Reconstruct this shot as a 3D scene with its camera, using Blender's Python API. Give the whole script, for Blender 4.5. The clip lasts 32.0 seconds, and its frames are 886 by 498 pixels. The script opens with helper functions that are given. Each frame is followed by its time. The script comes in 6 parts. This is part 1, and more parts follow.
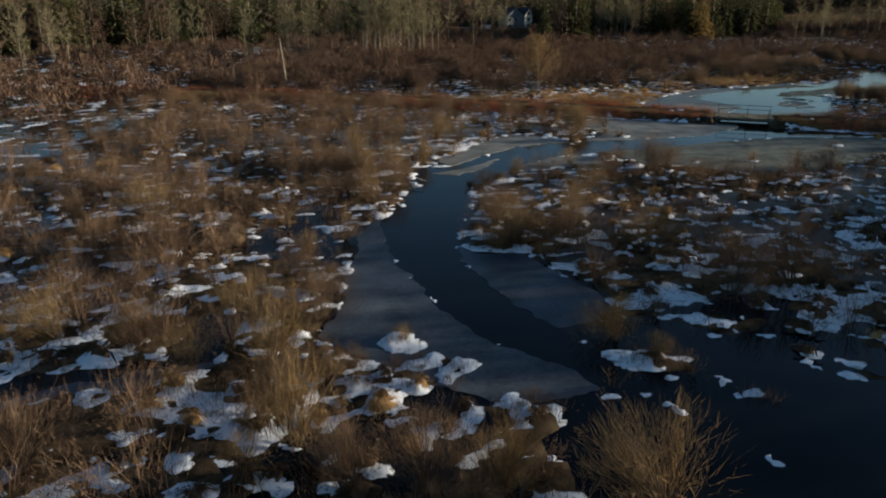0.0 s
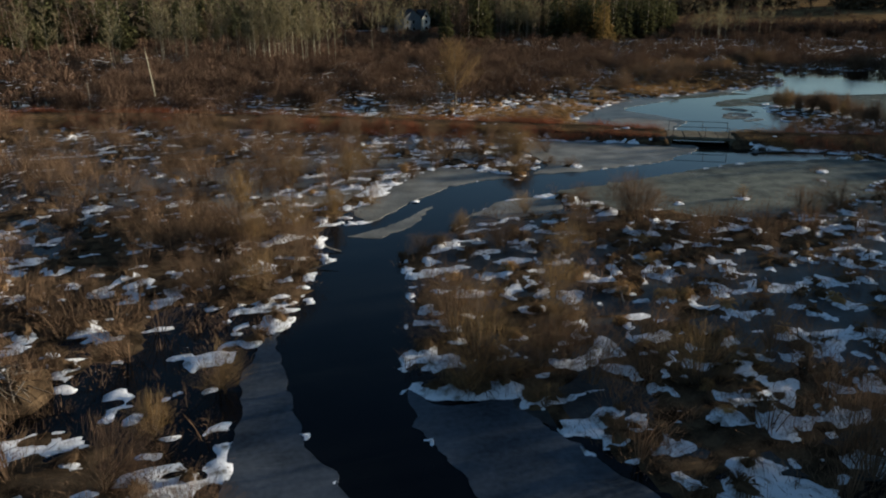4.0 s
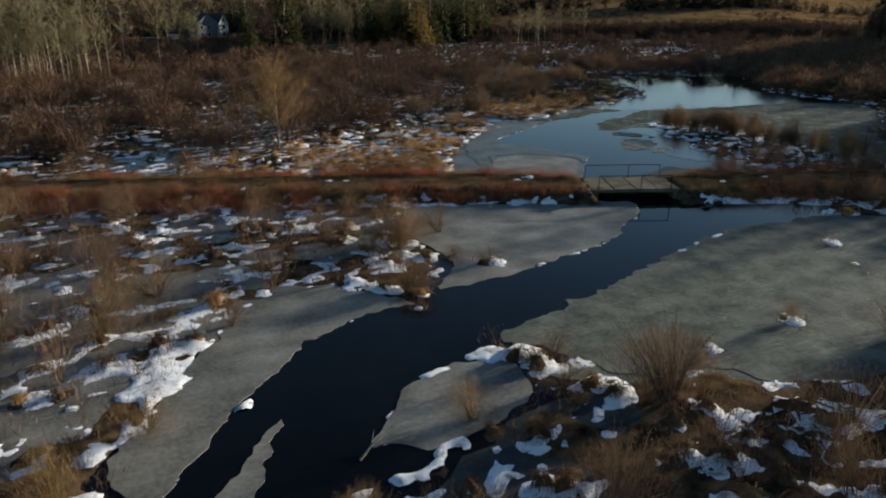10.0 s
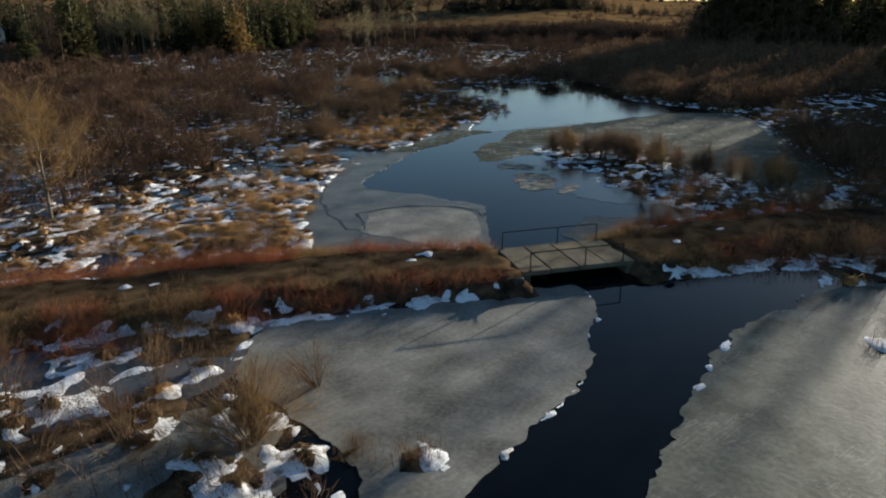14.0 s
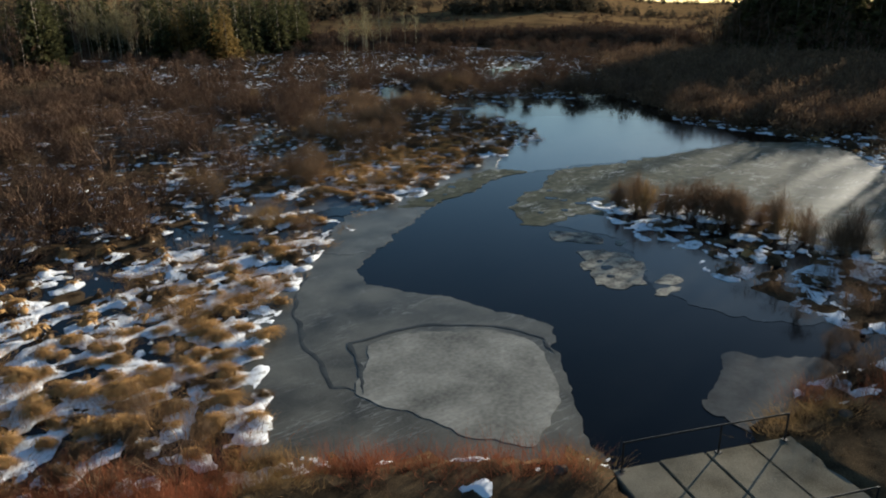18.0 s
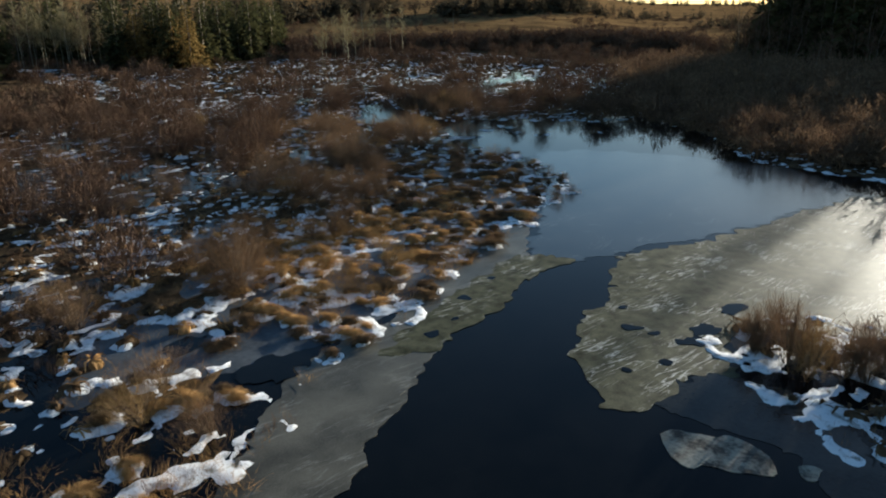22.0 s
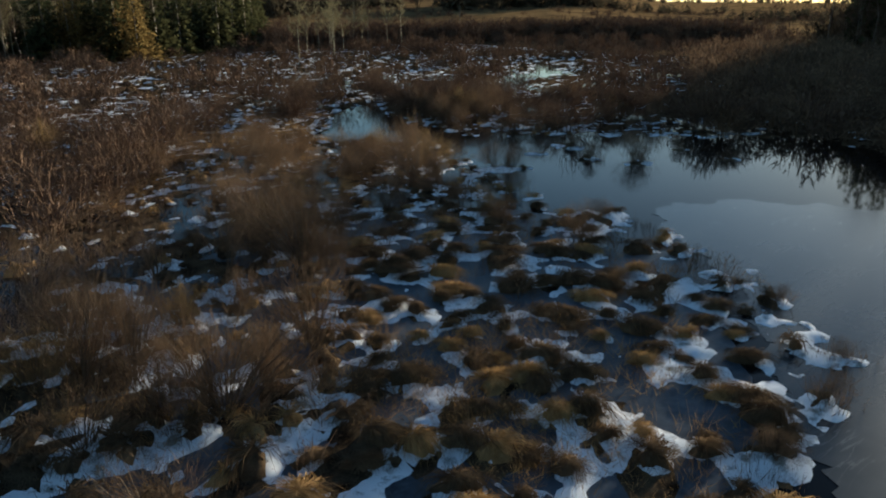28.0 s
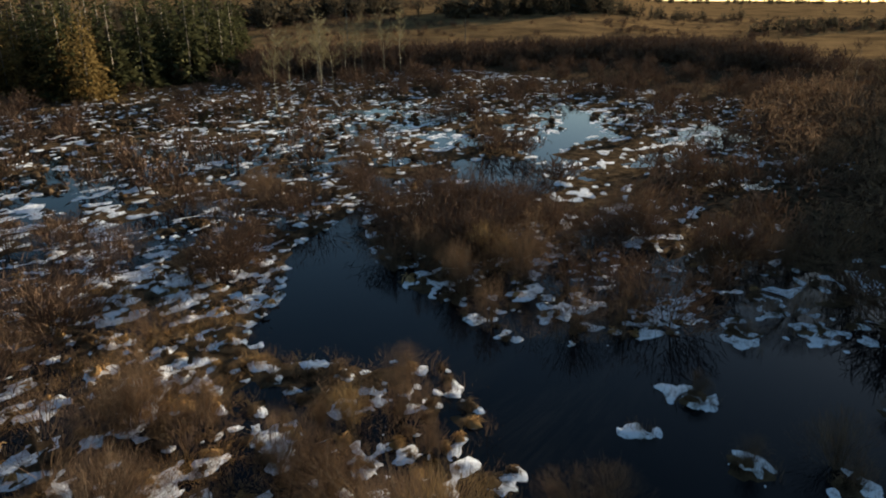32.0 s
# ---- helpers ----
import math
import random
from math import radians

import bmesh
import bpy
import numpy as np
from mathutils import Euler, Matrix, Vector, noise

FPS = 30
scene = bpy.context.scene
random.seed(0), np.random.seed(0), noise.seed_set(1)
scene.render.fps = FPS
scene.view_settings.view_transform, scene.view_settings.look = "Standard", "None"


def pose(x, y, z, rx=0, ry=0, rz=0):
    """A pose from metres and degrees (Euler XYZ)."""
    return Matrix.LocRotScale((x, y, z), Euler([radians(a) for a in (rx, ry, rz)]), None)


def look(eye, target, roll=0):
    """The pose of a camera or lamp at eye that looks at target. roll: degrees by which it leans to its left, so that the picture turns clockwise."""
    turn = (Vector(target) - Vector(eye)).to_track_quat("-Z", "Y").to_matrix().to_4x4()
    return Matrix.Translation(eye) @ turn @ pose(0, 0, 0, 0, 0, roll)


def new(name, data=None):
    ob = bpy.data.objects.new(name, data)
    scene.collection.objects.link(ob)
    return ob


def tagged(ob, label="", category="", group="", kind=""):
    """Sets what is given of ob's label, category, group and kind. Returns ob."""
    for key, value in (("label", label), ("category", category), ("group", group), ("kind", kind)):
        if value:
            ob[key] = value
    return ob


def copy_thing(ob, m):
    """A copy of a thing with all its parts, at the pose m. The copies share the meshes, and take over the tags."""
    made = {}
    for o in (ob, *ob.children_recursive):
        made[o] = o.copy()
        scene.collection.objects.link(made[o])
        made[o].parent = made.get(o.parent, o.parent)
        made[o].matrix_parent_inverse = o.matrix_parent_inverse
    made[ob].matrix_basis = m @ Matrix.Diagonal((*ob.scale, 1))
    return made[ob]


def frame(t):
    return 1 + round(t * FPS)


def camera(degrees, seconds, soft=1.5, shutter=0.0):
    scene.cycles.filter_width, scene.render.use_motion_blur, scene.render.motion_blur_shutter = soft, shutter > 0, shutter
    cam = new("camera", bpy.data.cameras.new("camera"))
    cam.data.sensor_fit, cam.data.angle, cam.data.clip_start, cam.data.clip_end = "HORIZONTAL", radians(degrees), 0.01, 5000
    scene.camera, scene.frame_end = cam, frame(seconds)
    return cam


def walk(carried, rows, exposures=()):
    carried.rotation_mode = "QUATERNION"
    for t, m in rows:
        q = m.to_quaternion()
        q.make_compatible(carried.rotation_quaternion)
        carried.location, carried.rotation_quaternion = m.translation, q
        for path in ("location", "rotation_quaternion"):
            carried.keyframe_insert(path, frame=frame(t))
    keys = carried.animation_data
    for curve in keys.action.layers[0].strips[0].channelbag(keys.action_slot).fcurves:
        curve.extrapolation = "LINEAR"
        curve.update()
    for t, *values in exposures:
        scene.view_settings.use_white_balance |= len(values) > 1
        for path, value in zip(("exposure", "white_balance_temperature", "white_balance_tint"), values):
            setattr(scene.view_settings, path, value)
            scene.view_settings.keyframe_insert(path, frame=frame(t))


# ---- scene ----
cam = camera(63.6, 32.0, soft=2.0)
METRES, EYE, TILT, LEAN, TURN = 169.2, 13.2, 0.0, 0.0, 0.0
ROWS = [
    (0.0, 0.0, 0.0, 0.0, -0.01, -18.94, 0.04),
    (0.5, -0.0014, 0.0114, -0.0001, -0.22, -18.92, 0.03),
    (1.0, -0.0024, 0.0229, -0.0001, -0.35, -18.9, 0.01),
    (1.5, -0.0032, 0.0346, -0.0002, -1.03, -18.89, -0.0),
    (2.0, -0.0041, 0.0466, -0.0002, -2.51, -18.87, 0.02),
    (2.5, -0.0048, 0.0588, -0.0003, -4.3, -18.83, 0.07),
    (3.0, -0.0055, 0.0709, -0.0004, -5.97, -18.82, 0.08),
    (3.5, -0.006, 0.083, -0.0003, -7.34, -18.81, 0.09),
    (5.5, -0.0052, 0.1317, 0.0005, -10.21, -18.77, 0.09),
    (6.0, -0.0044, 0.1446, 0.0005, -11.43, -18.76, 0.13),
    (6.5, -0.0034, 0.1573, 0.0004, -12.68, -18.74, 0.12),
    (7.0, -0.0023, 0.1702, 0.0005, -13.96, -18.73, 0.13),
    (7.5, -0.0008, 0.1833, 0.0005, -15.43, -18.73, 0.18),
    (8.0, 0.0009, 0.1962, 0.0004, -16.93, -18.69, 0.2),
    (8.5, 0.0028, 0.209, 0.0003, -18.51, -18.68, 0.22),
    (9.0, 0.005, 0.2217, 0.0004, -20.13, -18.67, 0.22),
    (9.5, 0.0075, 0.2344, 0.0005, -21.73, -18.67, 0.27),
    (10.0, 0.0104, 0.2473, 0.0006, -23.35, -18.67, 0.29),
    (10.5, 0.0135, 0.2601, 0.0008, -24.96, -18.66, 0.3),
    (11.0, 0.0171, 0.273, 0.001, -26.58, -18.64, 0.32),
    (11.5, 0.0209, 0.2855, 0.0013, -28.21, -18.63, 0.33),
    (12.0, 0.025, 0.2981, 0.0017, -29.9, -18.62, 0.37),
    (12.5, 0.0294, 0.311, 0.0019, -31.76, -18.59, 0.42),
    (13.0, 0.0342, 0.3236, 0.0022, -33.65, -18.59, 0.48),
    (13.5, 0.0397, 0.3357, 0.0024, -35.55, -18.59, 0.52),
    (14.0, 0.0454, 0.3477, 0.0026, -37.15, -18.6, 0.57),
    (14.5, 0.0513, 0.3598, 0.0029, -37.42, -18.58, 0.54),
    (16.5, 0.0807, 0.41, 0.0037, -37.39, -18.56, 0.48),
    (17.0, 0.0893, 0.4231, 0.0037, -37.39, -18.54, 0.49),
    (17.5, 0.0981, 0.4363, 0.0038, -37.36, -18.52, 0.48),
    (18.0, 0.1072, 0.4498, 0.004, -37.35, -18.52, 0.44),
    (18.5, 0.1165, 0.4634, 0.0041, -37.33, -18.51, 0.45),
    (19.0, 0.1259, 0.4773, 0.0044, -37.33, -18.5, 0.44),
    (19.5, 0.1355, 0.4914, 0.0046, -37.62, -18.49, 0.45),
    (20.0, 0.1453, 0.5054, 0.0048, -38.11, -18.48, 0.48),
    (20.5, 0.1551, 0.5195, 0.0051, -38.26, -18.47, 0.48),
    (21.0, 0.1651, 0.5337, 0.0054, -38.31, -18.47, 0.48),
    (21.5, 0.1751, 0.548, 0.0056, -38.35, -18.45, 0.46),
    (22.0, 0.1853, 0.5624, 0.0054, -38.44, -18.42, 0.46),
    (22.5, 0.1955, 0.5768, 0.0047, -38.5, -18.42, 0.51),
    (23.0, 0.2059, 0.5912, 0.0039, -38.49, -18.4, 0.49),
    (23.5, 0.2163, 0.6056, 0.0031, -38.48, -18.38, 0.49),
    (24.0, 0.227, 0.6197, 0.0021, -38.46, -18.37, 0.46),
    (24.5, 0.2378, 0.6342, 0.0007, -38.44, -18.36, 0.44),
    (25.0, 0.2489, 0.649, -0.0012, -38.41, -18.34, 0.42),
    (25.5, 0.2601, 0.6641, -0.0035, -38.38, -18.32, 0.4),
    (27.5, 0.3058, 0.7257, -0.0191, -38.31, -18.33, 0.44),
    (28.0, 0.3175, 0.741, -0.0196, -38.29, -18.41, 0.42),
    (28.5, 0.3295, 0.7562, -0.0165, -38.29, -18.44, 0.42),
    (29.0, 0.3412, 0.7715, -0.0129, -38.28, -18.46, 0.41),
    (29.5, 0.3531, 0.7876, -0.0093, -38.28, -18.48, 0.4),
    (30.0, 0.3652, 0.8043, -0.0052, -38.26, -18.51, 0.43),
    (30.5, 0.3771, 0.8211, -0.0009, -38.25, -18.53, 0.39),
    (31.0, 0.389, 0.8374, 0.0041, -38.23, -18.58, 0.39),
    (31.5, 0.4009, 0.8537, 0.0095, -38.21, -18.62, 0.4),
    (32.0, 0.4126, 0.8696, 0.0156, -38.2, -18.66, 0.41),
]
walk(cam, [(t, pose(0, 0, EYE, TILT, LEAN, TURN) @ pose(METRES * x, METRES * y, METRES * z, 90 + pitch, roll, yaw)) for t, x, y, z, yaw, pitch, roll in ROWS],
     exposures=[(0, 0.9, 6250, 8), (9, 0.98, 6250, 7), (14, 1.18, 6300, 7), (17, 1.3, 6250, 6), (21, 1.4, 6150, 5), (23, 1.4, 6150, 4), (25, 1.3, 6150, 4), (28, 1.26, 6200, 3), (30, 1.32, 6500, 7), (32, 1.32, 6750, 7)])

from mathutils.geometry import delaunay_2d_cdt

# ---------------------------------------------------------------- light
SUN_AZ, SUN_EL = 78.0, 9.5            # degrees clockwise from +y, and above the horizon
world = bpy.data.worlds.new("sky")
scene.world = world
world.use_nodes = True
wn = world.node_tree.nodes
sky = wn.new("ShaderNodeTexSky")
sky.sky_type = "NISHITA"
sky.sun_disc = False
sky.sun_elevation, sky.sun_rotation = radians(SUN_EL), radians(SUN_AZ)
sky.air_density, sky.dust_density, sky.ozone_density = 1.0, 0.4, 3.0
wn["Background"].inputs[1].default_value = 0.063
world.node_tree.links.new(sky.outputs[0], wn["Background"].inputs[0])
sun = new("sun", bpy.data.lights.new("sun", "SUN"))
sun.data.energy, sun.data.angle, sun.data.color = 5.0, radians(0.6), (1.0, 0.89, 0.75)
_d = Vector((math.sin(radians(SUN_AZ)) * math.cos(radians(SUN_EL)), math.cos(radians(SUN_AZ)) * math.cos(radians(SUN_EL)), math.sin(radians(SUN_EL))))
sun.matrix_world = look(_d * 100, (0, 0, 0))

# ---------------------------------------------------------------- materials


def material(name, low, high, rough=0.9, scale=3.0, fine=25.0, bump=0.3, metal=0.0, vary=0.0, island=False, spec=0.0, ior=1.45, thin=0.0, crack=0.0, ramp_at=(0.50, 0.98)):
    """Two-scale noise between two colours, with relief; vary: change from piece to piece."""
    m = bpy.data.materials.new(name)
    m.use_nodes = True
    n, l = m.node_tree.nodes, m.node_tree.links
    p = n["Principled BSDF"]
    tc = n.new("ShaderNodeNewGeometry")
    a, b = n.new("ShaderNodeTexNoise"), n.new("ShaderNodeTexNoise")
    a.inputs["Scale"].default_value, b.inputs["Scale"].default_value = scale, fine
    a.inputs["Detail"].default_value = b.inputs["Detail"].default_value = 4
    for q in (a, b):
        l.new(tc.outputs["Position"], q.inputs["Vector"])
    mix = n.new("ShaderNodeMath")
    mix.operation = "MULTIPLY_ADD"
    l.new(b.outputs[0], mix.inputs[0])
    mix.inputs[1].default_value = 0.5
    l.new(a.outputs[0], mix.inputs[2])
    ramp = n.new("ShaderNodeValToRGB")
    ramp.color_ramp.elements[0].position, ramp.color_ramp.elements[1].position = ramp_at
    ramp.color_ramp.elements[0].color, ramp.color_ramp.elements[1].color = (*low, 1), (*high, 1)
    l.new(mix.outputs[0], ramp.inputs[0])
    out = ramp.outputs[0]
    if crack:                      # irregular pale veins and scratches, thicker in places
        mp, cm = n.new("ShaderNodeMapping"), n.new("ShaderNodeMix")
        mp.inputs["Rotation"].default_value, mp.inputs["Scale"].default_value = (0, 0, -0.75), (0.28, 1.9, 1.0)
        l.new(tc.outputs["Position"], mp.inputs["Vector"])
        vein, patch = n.new("ShaderNodeTexNoise"), n.new("ShaderNodeTexNoise")
        vein.inputs["Scale"].default_value, vein.inputs["Detail"].default_value, vein.inputs["Distortion"].default_value = 1.5, 5, 0.25
        patch.inputs["Scale"].default_value, patch.inputs["Detail"].default_value = 0.45, 3
        l.new(mp.outputs[0], vein.inputs["Vector"])
        l.new(tc.outputs["Position"], patch.inputs["Vector"])
        off, mag, line, mask, both = (n.new("ShaderNodeMath"), n.new("ShaderNodeMath"), n.new("ShaderNodeMapRange"), n.new("ShaderNodeMapRange"), n.new("ShaderNodeMath"))
        off.operation, off.inputs[1].default_value = "SUBTRACT", 0.5
        mag.operation, both.operation = "ABSOLUTE", "MULTIPLY"
        l.new(vein.outputs[0], off.inputs[0])
        l.new(off.outputs[0], mag.inputs[0])
        l.new(mag.outputs[0], line.inputs["Value"])
        line.inputs["From Min"].default_value, line.inputs["From Max"].default_value = 0.0, 0.022
        line.inputs["To Min"].default_value, line.inputs["To Max"].default_value = crack, 0.0
        l.new(patch.outputs[0], mask.inputs["Value"])
        mask.inputs["From Min"].default_value, mask.inputs["From Max"].default_value = 0.46, 0.62
        l.new(line.outputs[0], both.inputs[0])
        l.new(mask.outputs[0], both.inputs[1])
        cm.data_type = "RGBA"
        l.new(both.outputs[0], cm.inputs[0])
        l.new(out, cm.inputs[6])
        cm.inputs[7].default_value = (0.6, 0.6, 0.56, 1)
        out = cm.outputs[2]
    if vary:
        hsv = n.new("ShaderNodeHueSaturation")
        mr = n.new("ShaderNodeMapRange")
        mr.inputs["To Min"].default_value, mr.inputs["To Max"].default_value = 1 - vary, 1 + vary
        if island:
            l.new(tc.outputs["Random Per Island"], mr.inputs["Value"])
        else:
            oi = n.new("ShaderNodeObjectInfo")
            l.new(oi.outputs["Random"], mr.inputs["Value"])
        l.new(mr.outputs[0], hsv.inputs["Value"])
        l.new(out, hsv.inputs["Color"])
        out = hsv.outputs[0]
    l.new(out, p.inputs["Base Color"])
    p.inputs["Roughness"].default_value, p.inputs["Metallic"].default_value = rough, metal
    p.inputs["Specular IOR Level"].default_value, p.inputs["IOR"].default_value = spec, ior
    if thin:                       # light through thin blades and twigs
        tr, ms = n.new("ShaderNodeBsdfTranslucent"), n.new("ShaderNodeMixShader")
        ms.inputs[0].default_value = thin
        l.new(out, tr.inputs["Color"])
        l.new(p.outputs[0], ms.inputs[1])
        l.new(tr.outputs[0], ms.inputs[2])
        l.new(ms.outputs[0], n["Material Output"].inputs["Surface"])
    if bump:
        bp = n.new("ShaderNodeBump")
        bp.inputs["Strength"].default_value, bp.inputs["Distance"].default_value = bump, 0.05
        l.new(mix.outputs[0], bp.inputs["Height"])
        l.new(bp.outputs[0], p.inputs["Normal"])
    return m


M_GROUND = material("marsh_litter", (0.014, 0.010, 0.007), (0.14, 0.094, 0.052), 0.95, 1.1, 24.0, 1.0, ramp_at=(0.58, 0.95))
M_TRAIL = material("trail_soil", (0.018, 0.013, 0.009), (0.12, 0.082, 0.045), 0.95, 0.8, 22.0, 0.9, ramp_at=(0.58, 0.95))
M_SNOW = material("old_snow", (0.24, 0.22, 0.18), (0.84, 0.84, 0.83), 0.8, 2.2, 26.0, 1.0, ramp_at=(0.56, 0.72))
M_ICE = material("grey_ice", (0.075, 0.072, 0.060), (0.245, 0.235, 0.198), 0.5, 0.45, 5.5, 0.2, spec=0.25, ior=1.31, crack=0.12)
M_ICE_THIN = material("thin_ice", (0.026, 0.025, 0.020), (0.125, 0.118, 0.095), 0.33, 0.4, 22.0, 0.16, spec=0.25, ior=1.31, crack=0.2)
M_ICE_WHITE = material("frosted_ice", (0.012, 0.014, 0.007), (0.098, 0.098, 0.062), 0.55, 1.4, 18.0, 0.25, spec=0.06, ior=1.31, crack=0.8)
M_ICE_FROST = material("white_frost_ice", (0.03, 0.032, 0.03), (0.27, 0.26, 0.21), 0.6, 1.3, 7.0, 0.5, spec=0.15, ior=1.31, ramp_at=(0.60, 0.88))
M_ICE_BLUE = material("blue_grey_ice", (0.028, 0.034, 0.040), (0.10, 0.112, 0.125), 0.3, 0.4, 4.5, 0.1, spec=0.1, ior=1.31, crack=0.06)
M_ICE_GREEN = material("green_grey_ice", (0.056, 0.062, 0.052), (0.165, 0.170, 0.136), 0.6, 0.7, 4.5, 0.35, spec=0.05, ior=1.31, crack=0.2, ramp_at=(0.52, 0.95))
M_ICE_DARK = material("dark_ice", (0.024, 0.026, 0.026), (0.062, 0.066, 0.064), 0.35, 1.0, 5.0, 0.15, spec=0.08, ior=1.31)
M_ICE_CLEAR = material("clear_ice", (0.004, 0.005, 0.005), (0.030, 0.031, 0.029), 0.12, 0.5, 5.0, 0.04, spec=0.25, ior=1.31)
M_ICE_GREY = material("smooth_grey_ice", (0.013, 0.016, 0.017), (0.046, 0.050, 0.050), 0.14, 0.12, 1.6, 0.03, spec=0.42, ior=1.31, crack=0.1)
M_WATER = material("dark_water", (0.002, 0.003, 0.004), (0.005, 0.006, 0.007), 0.04, 0.2, 1.2, 0.015, spec=0.13, ior=1.33)
M_STEM = material("willow_bark", (0.05, 0.036, 0.025), (0.15, 0.11, 0.075), 0.85, 2.0, 20.0, 0.0)
M_TWIG = material("willow_twigs", (0.082, 0.051, 0.031), (0.240, 0.152, 0.090), 0.8, 1.5, 8.0, 0.0, vary=0.3, island=True, thin=0.18)
M_TWIG_GOLD = material("golden_twigs", (0.13, 0.082, 0.036), (0.34, 0.22, 0.10), 0.8, 1.5, 8.0, 0.0, vary=0.3, island=True, thin=0.22)
M_TWIG_FAR = material("far_twigs", (0.056, 0.034, 0.023), (0.178, 0.111, 0.071), 0.9, 0.6, 7.0, 0.0, vary=0.28, island=True, thin=0.06)
M_RED = material("red_stems", (0.13, 0.046, 0.026), (0.32, 0.118, 0.058), 0.8, 0.8, 5.0, 0.0, vary=0.35, island=True, thin=0.22)
M_SEDGE = material("dry_sedge", (0.19, 0.106, 0.042), (0.54, 0.325, 0.135), 0.85, 2.0, 26.0, 0.5, vary=0.35, island=True, thin=0.25)
M_SEDGE_DULL = material("dull_sedge", (0.058, 0.038, 0.022), (0.19, 0.122, 0.067), 0.9, 2.0, 26.0, 0.5, vary=0.35, island=True, thin=0.25)
M_BARK = material("grey_bark", (0.11, 0.09, 0.07), (0.26, 0.22, 0.17), 0.9, 2.0, 9.0, 0.3)
M_BIRCH = material("pale_bark", (0.17, 0.15, 0.10), (0.38, 0.34, 0.24), 0.8, 2.0, 6.0, 0.3)
M_BIRCH_TWIG = material("aspen_twigs", (0.13, 0.105, 0.055), (0.30, 0.25, 0.14), 0.8, 0.5, 4.0, 0.0, vary=0.3, island=True, thin=0.22)
M_CONIFER = material("cedar_foliage", (0.030, 0.033, 0.016), (0.105, 0.098, 0.042), 0.9, 0.3, 3.0, 0.0, vary=0.4, island=True, thin=0.25)
M_LARCH = material("larch_needles", (0.10, 0.068, 0.024), (0.25, 0.165, 0.06), 0.9, 0.3, 3.0, 0.0, vary=0.35, island=True, thin=0.45)
M_CONCRETE = material("worn_concrete", (0.095, 0.082, 0.058), (0.215, 0.188, 0.138), 0.9, 0.9, 18.0, 0.35, vary=0.12)
M_STEEL = material("dark_pipe", (0.02, 0.022, 0.024), (0.06, 0.055, 0.05), 0.5, 4.0, 30.0, 0.1, metal=0.7)
M_SIDING = material("grey_siding", (0.15, 0.155, 0.155), (0.23, 0.235, 0.23), 0.7, 0.5, 6.0, 0.05)
M_TRIM = material("cream_trim", (0.55, 0.52, 0.42), (0.72, 0.68, 0.56), 0.6, 1.0, 8.0, 0.05)
M_ROOF = material("dark_shingles", (0.03, 0.032, 0.036), (0.08, 0.08, 0.085), 0.85, 1.0, 6.0, 0.2)
M_FIELD = material("field_grass", (0.085, 0.054, 0.026), (0.30, 0.18, 0.078), 0.95, 0.06, 0.9, 0.4)
M_FAR_WOOD = material("far_wood", (0.032, 0.030, 0.020), (0.115, 0.086, 0.054), 0.9, 0.02, 0.2, 0.0, vary=0.35, island=True, thin=0.25)
M_RUBBER = material("old_rubber", (0.012, 0.012, 0.012), (0.035, 0.034, 0.033), 0.8, 3.0, 20.0, 0.3)
M_STONE = material("bank_stone", (0.035, 0.031, 0.026), (0.10, 0.088, 0.072), 0.9, 2.0, 14.0, 0.5, vary=0.3)
M_GLASS = material("window_glass", (0.01, 0.012, 0.015), (0.02, 0.022, 0.025), 0.05, 1.0, 6.0, 0.0, spec=0.6)
M_WOOD = material("weathered_wood", (0.14, 0.12, 0.095), (0.30, 0.27, 0.22), 0.85, 2.0, 12.0, 0.3)

# ---------------------------------------------------------------- plan


def hash2(i, j, seed):
    h = (i.astype(np.int64) * 374761393 + j.astype(np.int64) * 668265263 + seed * 974634777) & 0xFFFFFFFF
    h = ((h ^ (h >> 13)) * 1274126177) & 0xFFFFFFFF
    return ((h ^ (h >> 16)) & 0xFFFF) / 65535.0


def vnoise(x, y, size, seed=0):
    x, y = np.asarray(x, float) / size, np.asarray(y, float) / size
    i, j = np.floor(x), np.floor(y)
    u, v = x - i, y - j
    u, v = u * u * (3 - 2 * u), v * v * (3 - 2 * v)
    a, b, c, d = hash2(i, j, seed), hash2(i + 1, j, seed), hash2(i, j + 1, seed), hash2(i + 1, j + 1, seed)
    return (a * (1 - u) + b * u) * (1 - v) + (c * (1 - u) + d * u) * v


def fbm(x, y, size, seed=0, octaves=3):
    s, w, t = 0.0, 1.0, 0.0
    for k in range(octaves):
        s = s + w * vnoise(x, y, size / 2 ** k, seed + 17 * k)
        t += w
        w *= 0.5
    return s / t


def step(a, b, x):
    t = np.clip((x - a) / (b - a), 0, 1)
    return t * t * (3 - 2 * t)


def line_distance(x, y, pts, closed=False):
    d = np.full(np.shape(x), 1e9)
    n = len(pts)
    for k in range(n if closed else n - 1):
        (ax, ay), (bx, by) = pts[k], pts[(k + 1) % n]
        ux, uy = bx - ax, by - ay
        t = np.clip(((x - ax) * ux + (y - ay) * uy) / (ux * ux + uy * uy + 1e-9), 0, 1)
        d = np.minimum(d, (x - ax - t * ux) ** 2 + (y - ay - t * uy) ** 2)
    return np.sqrt(d)


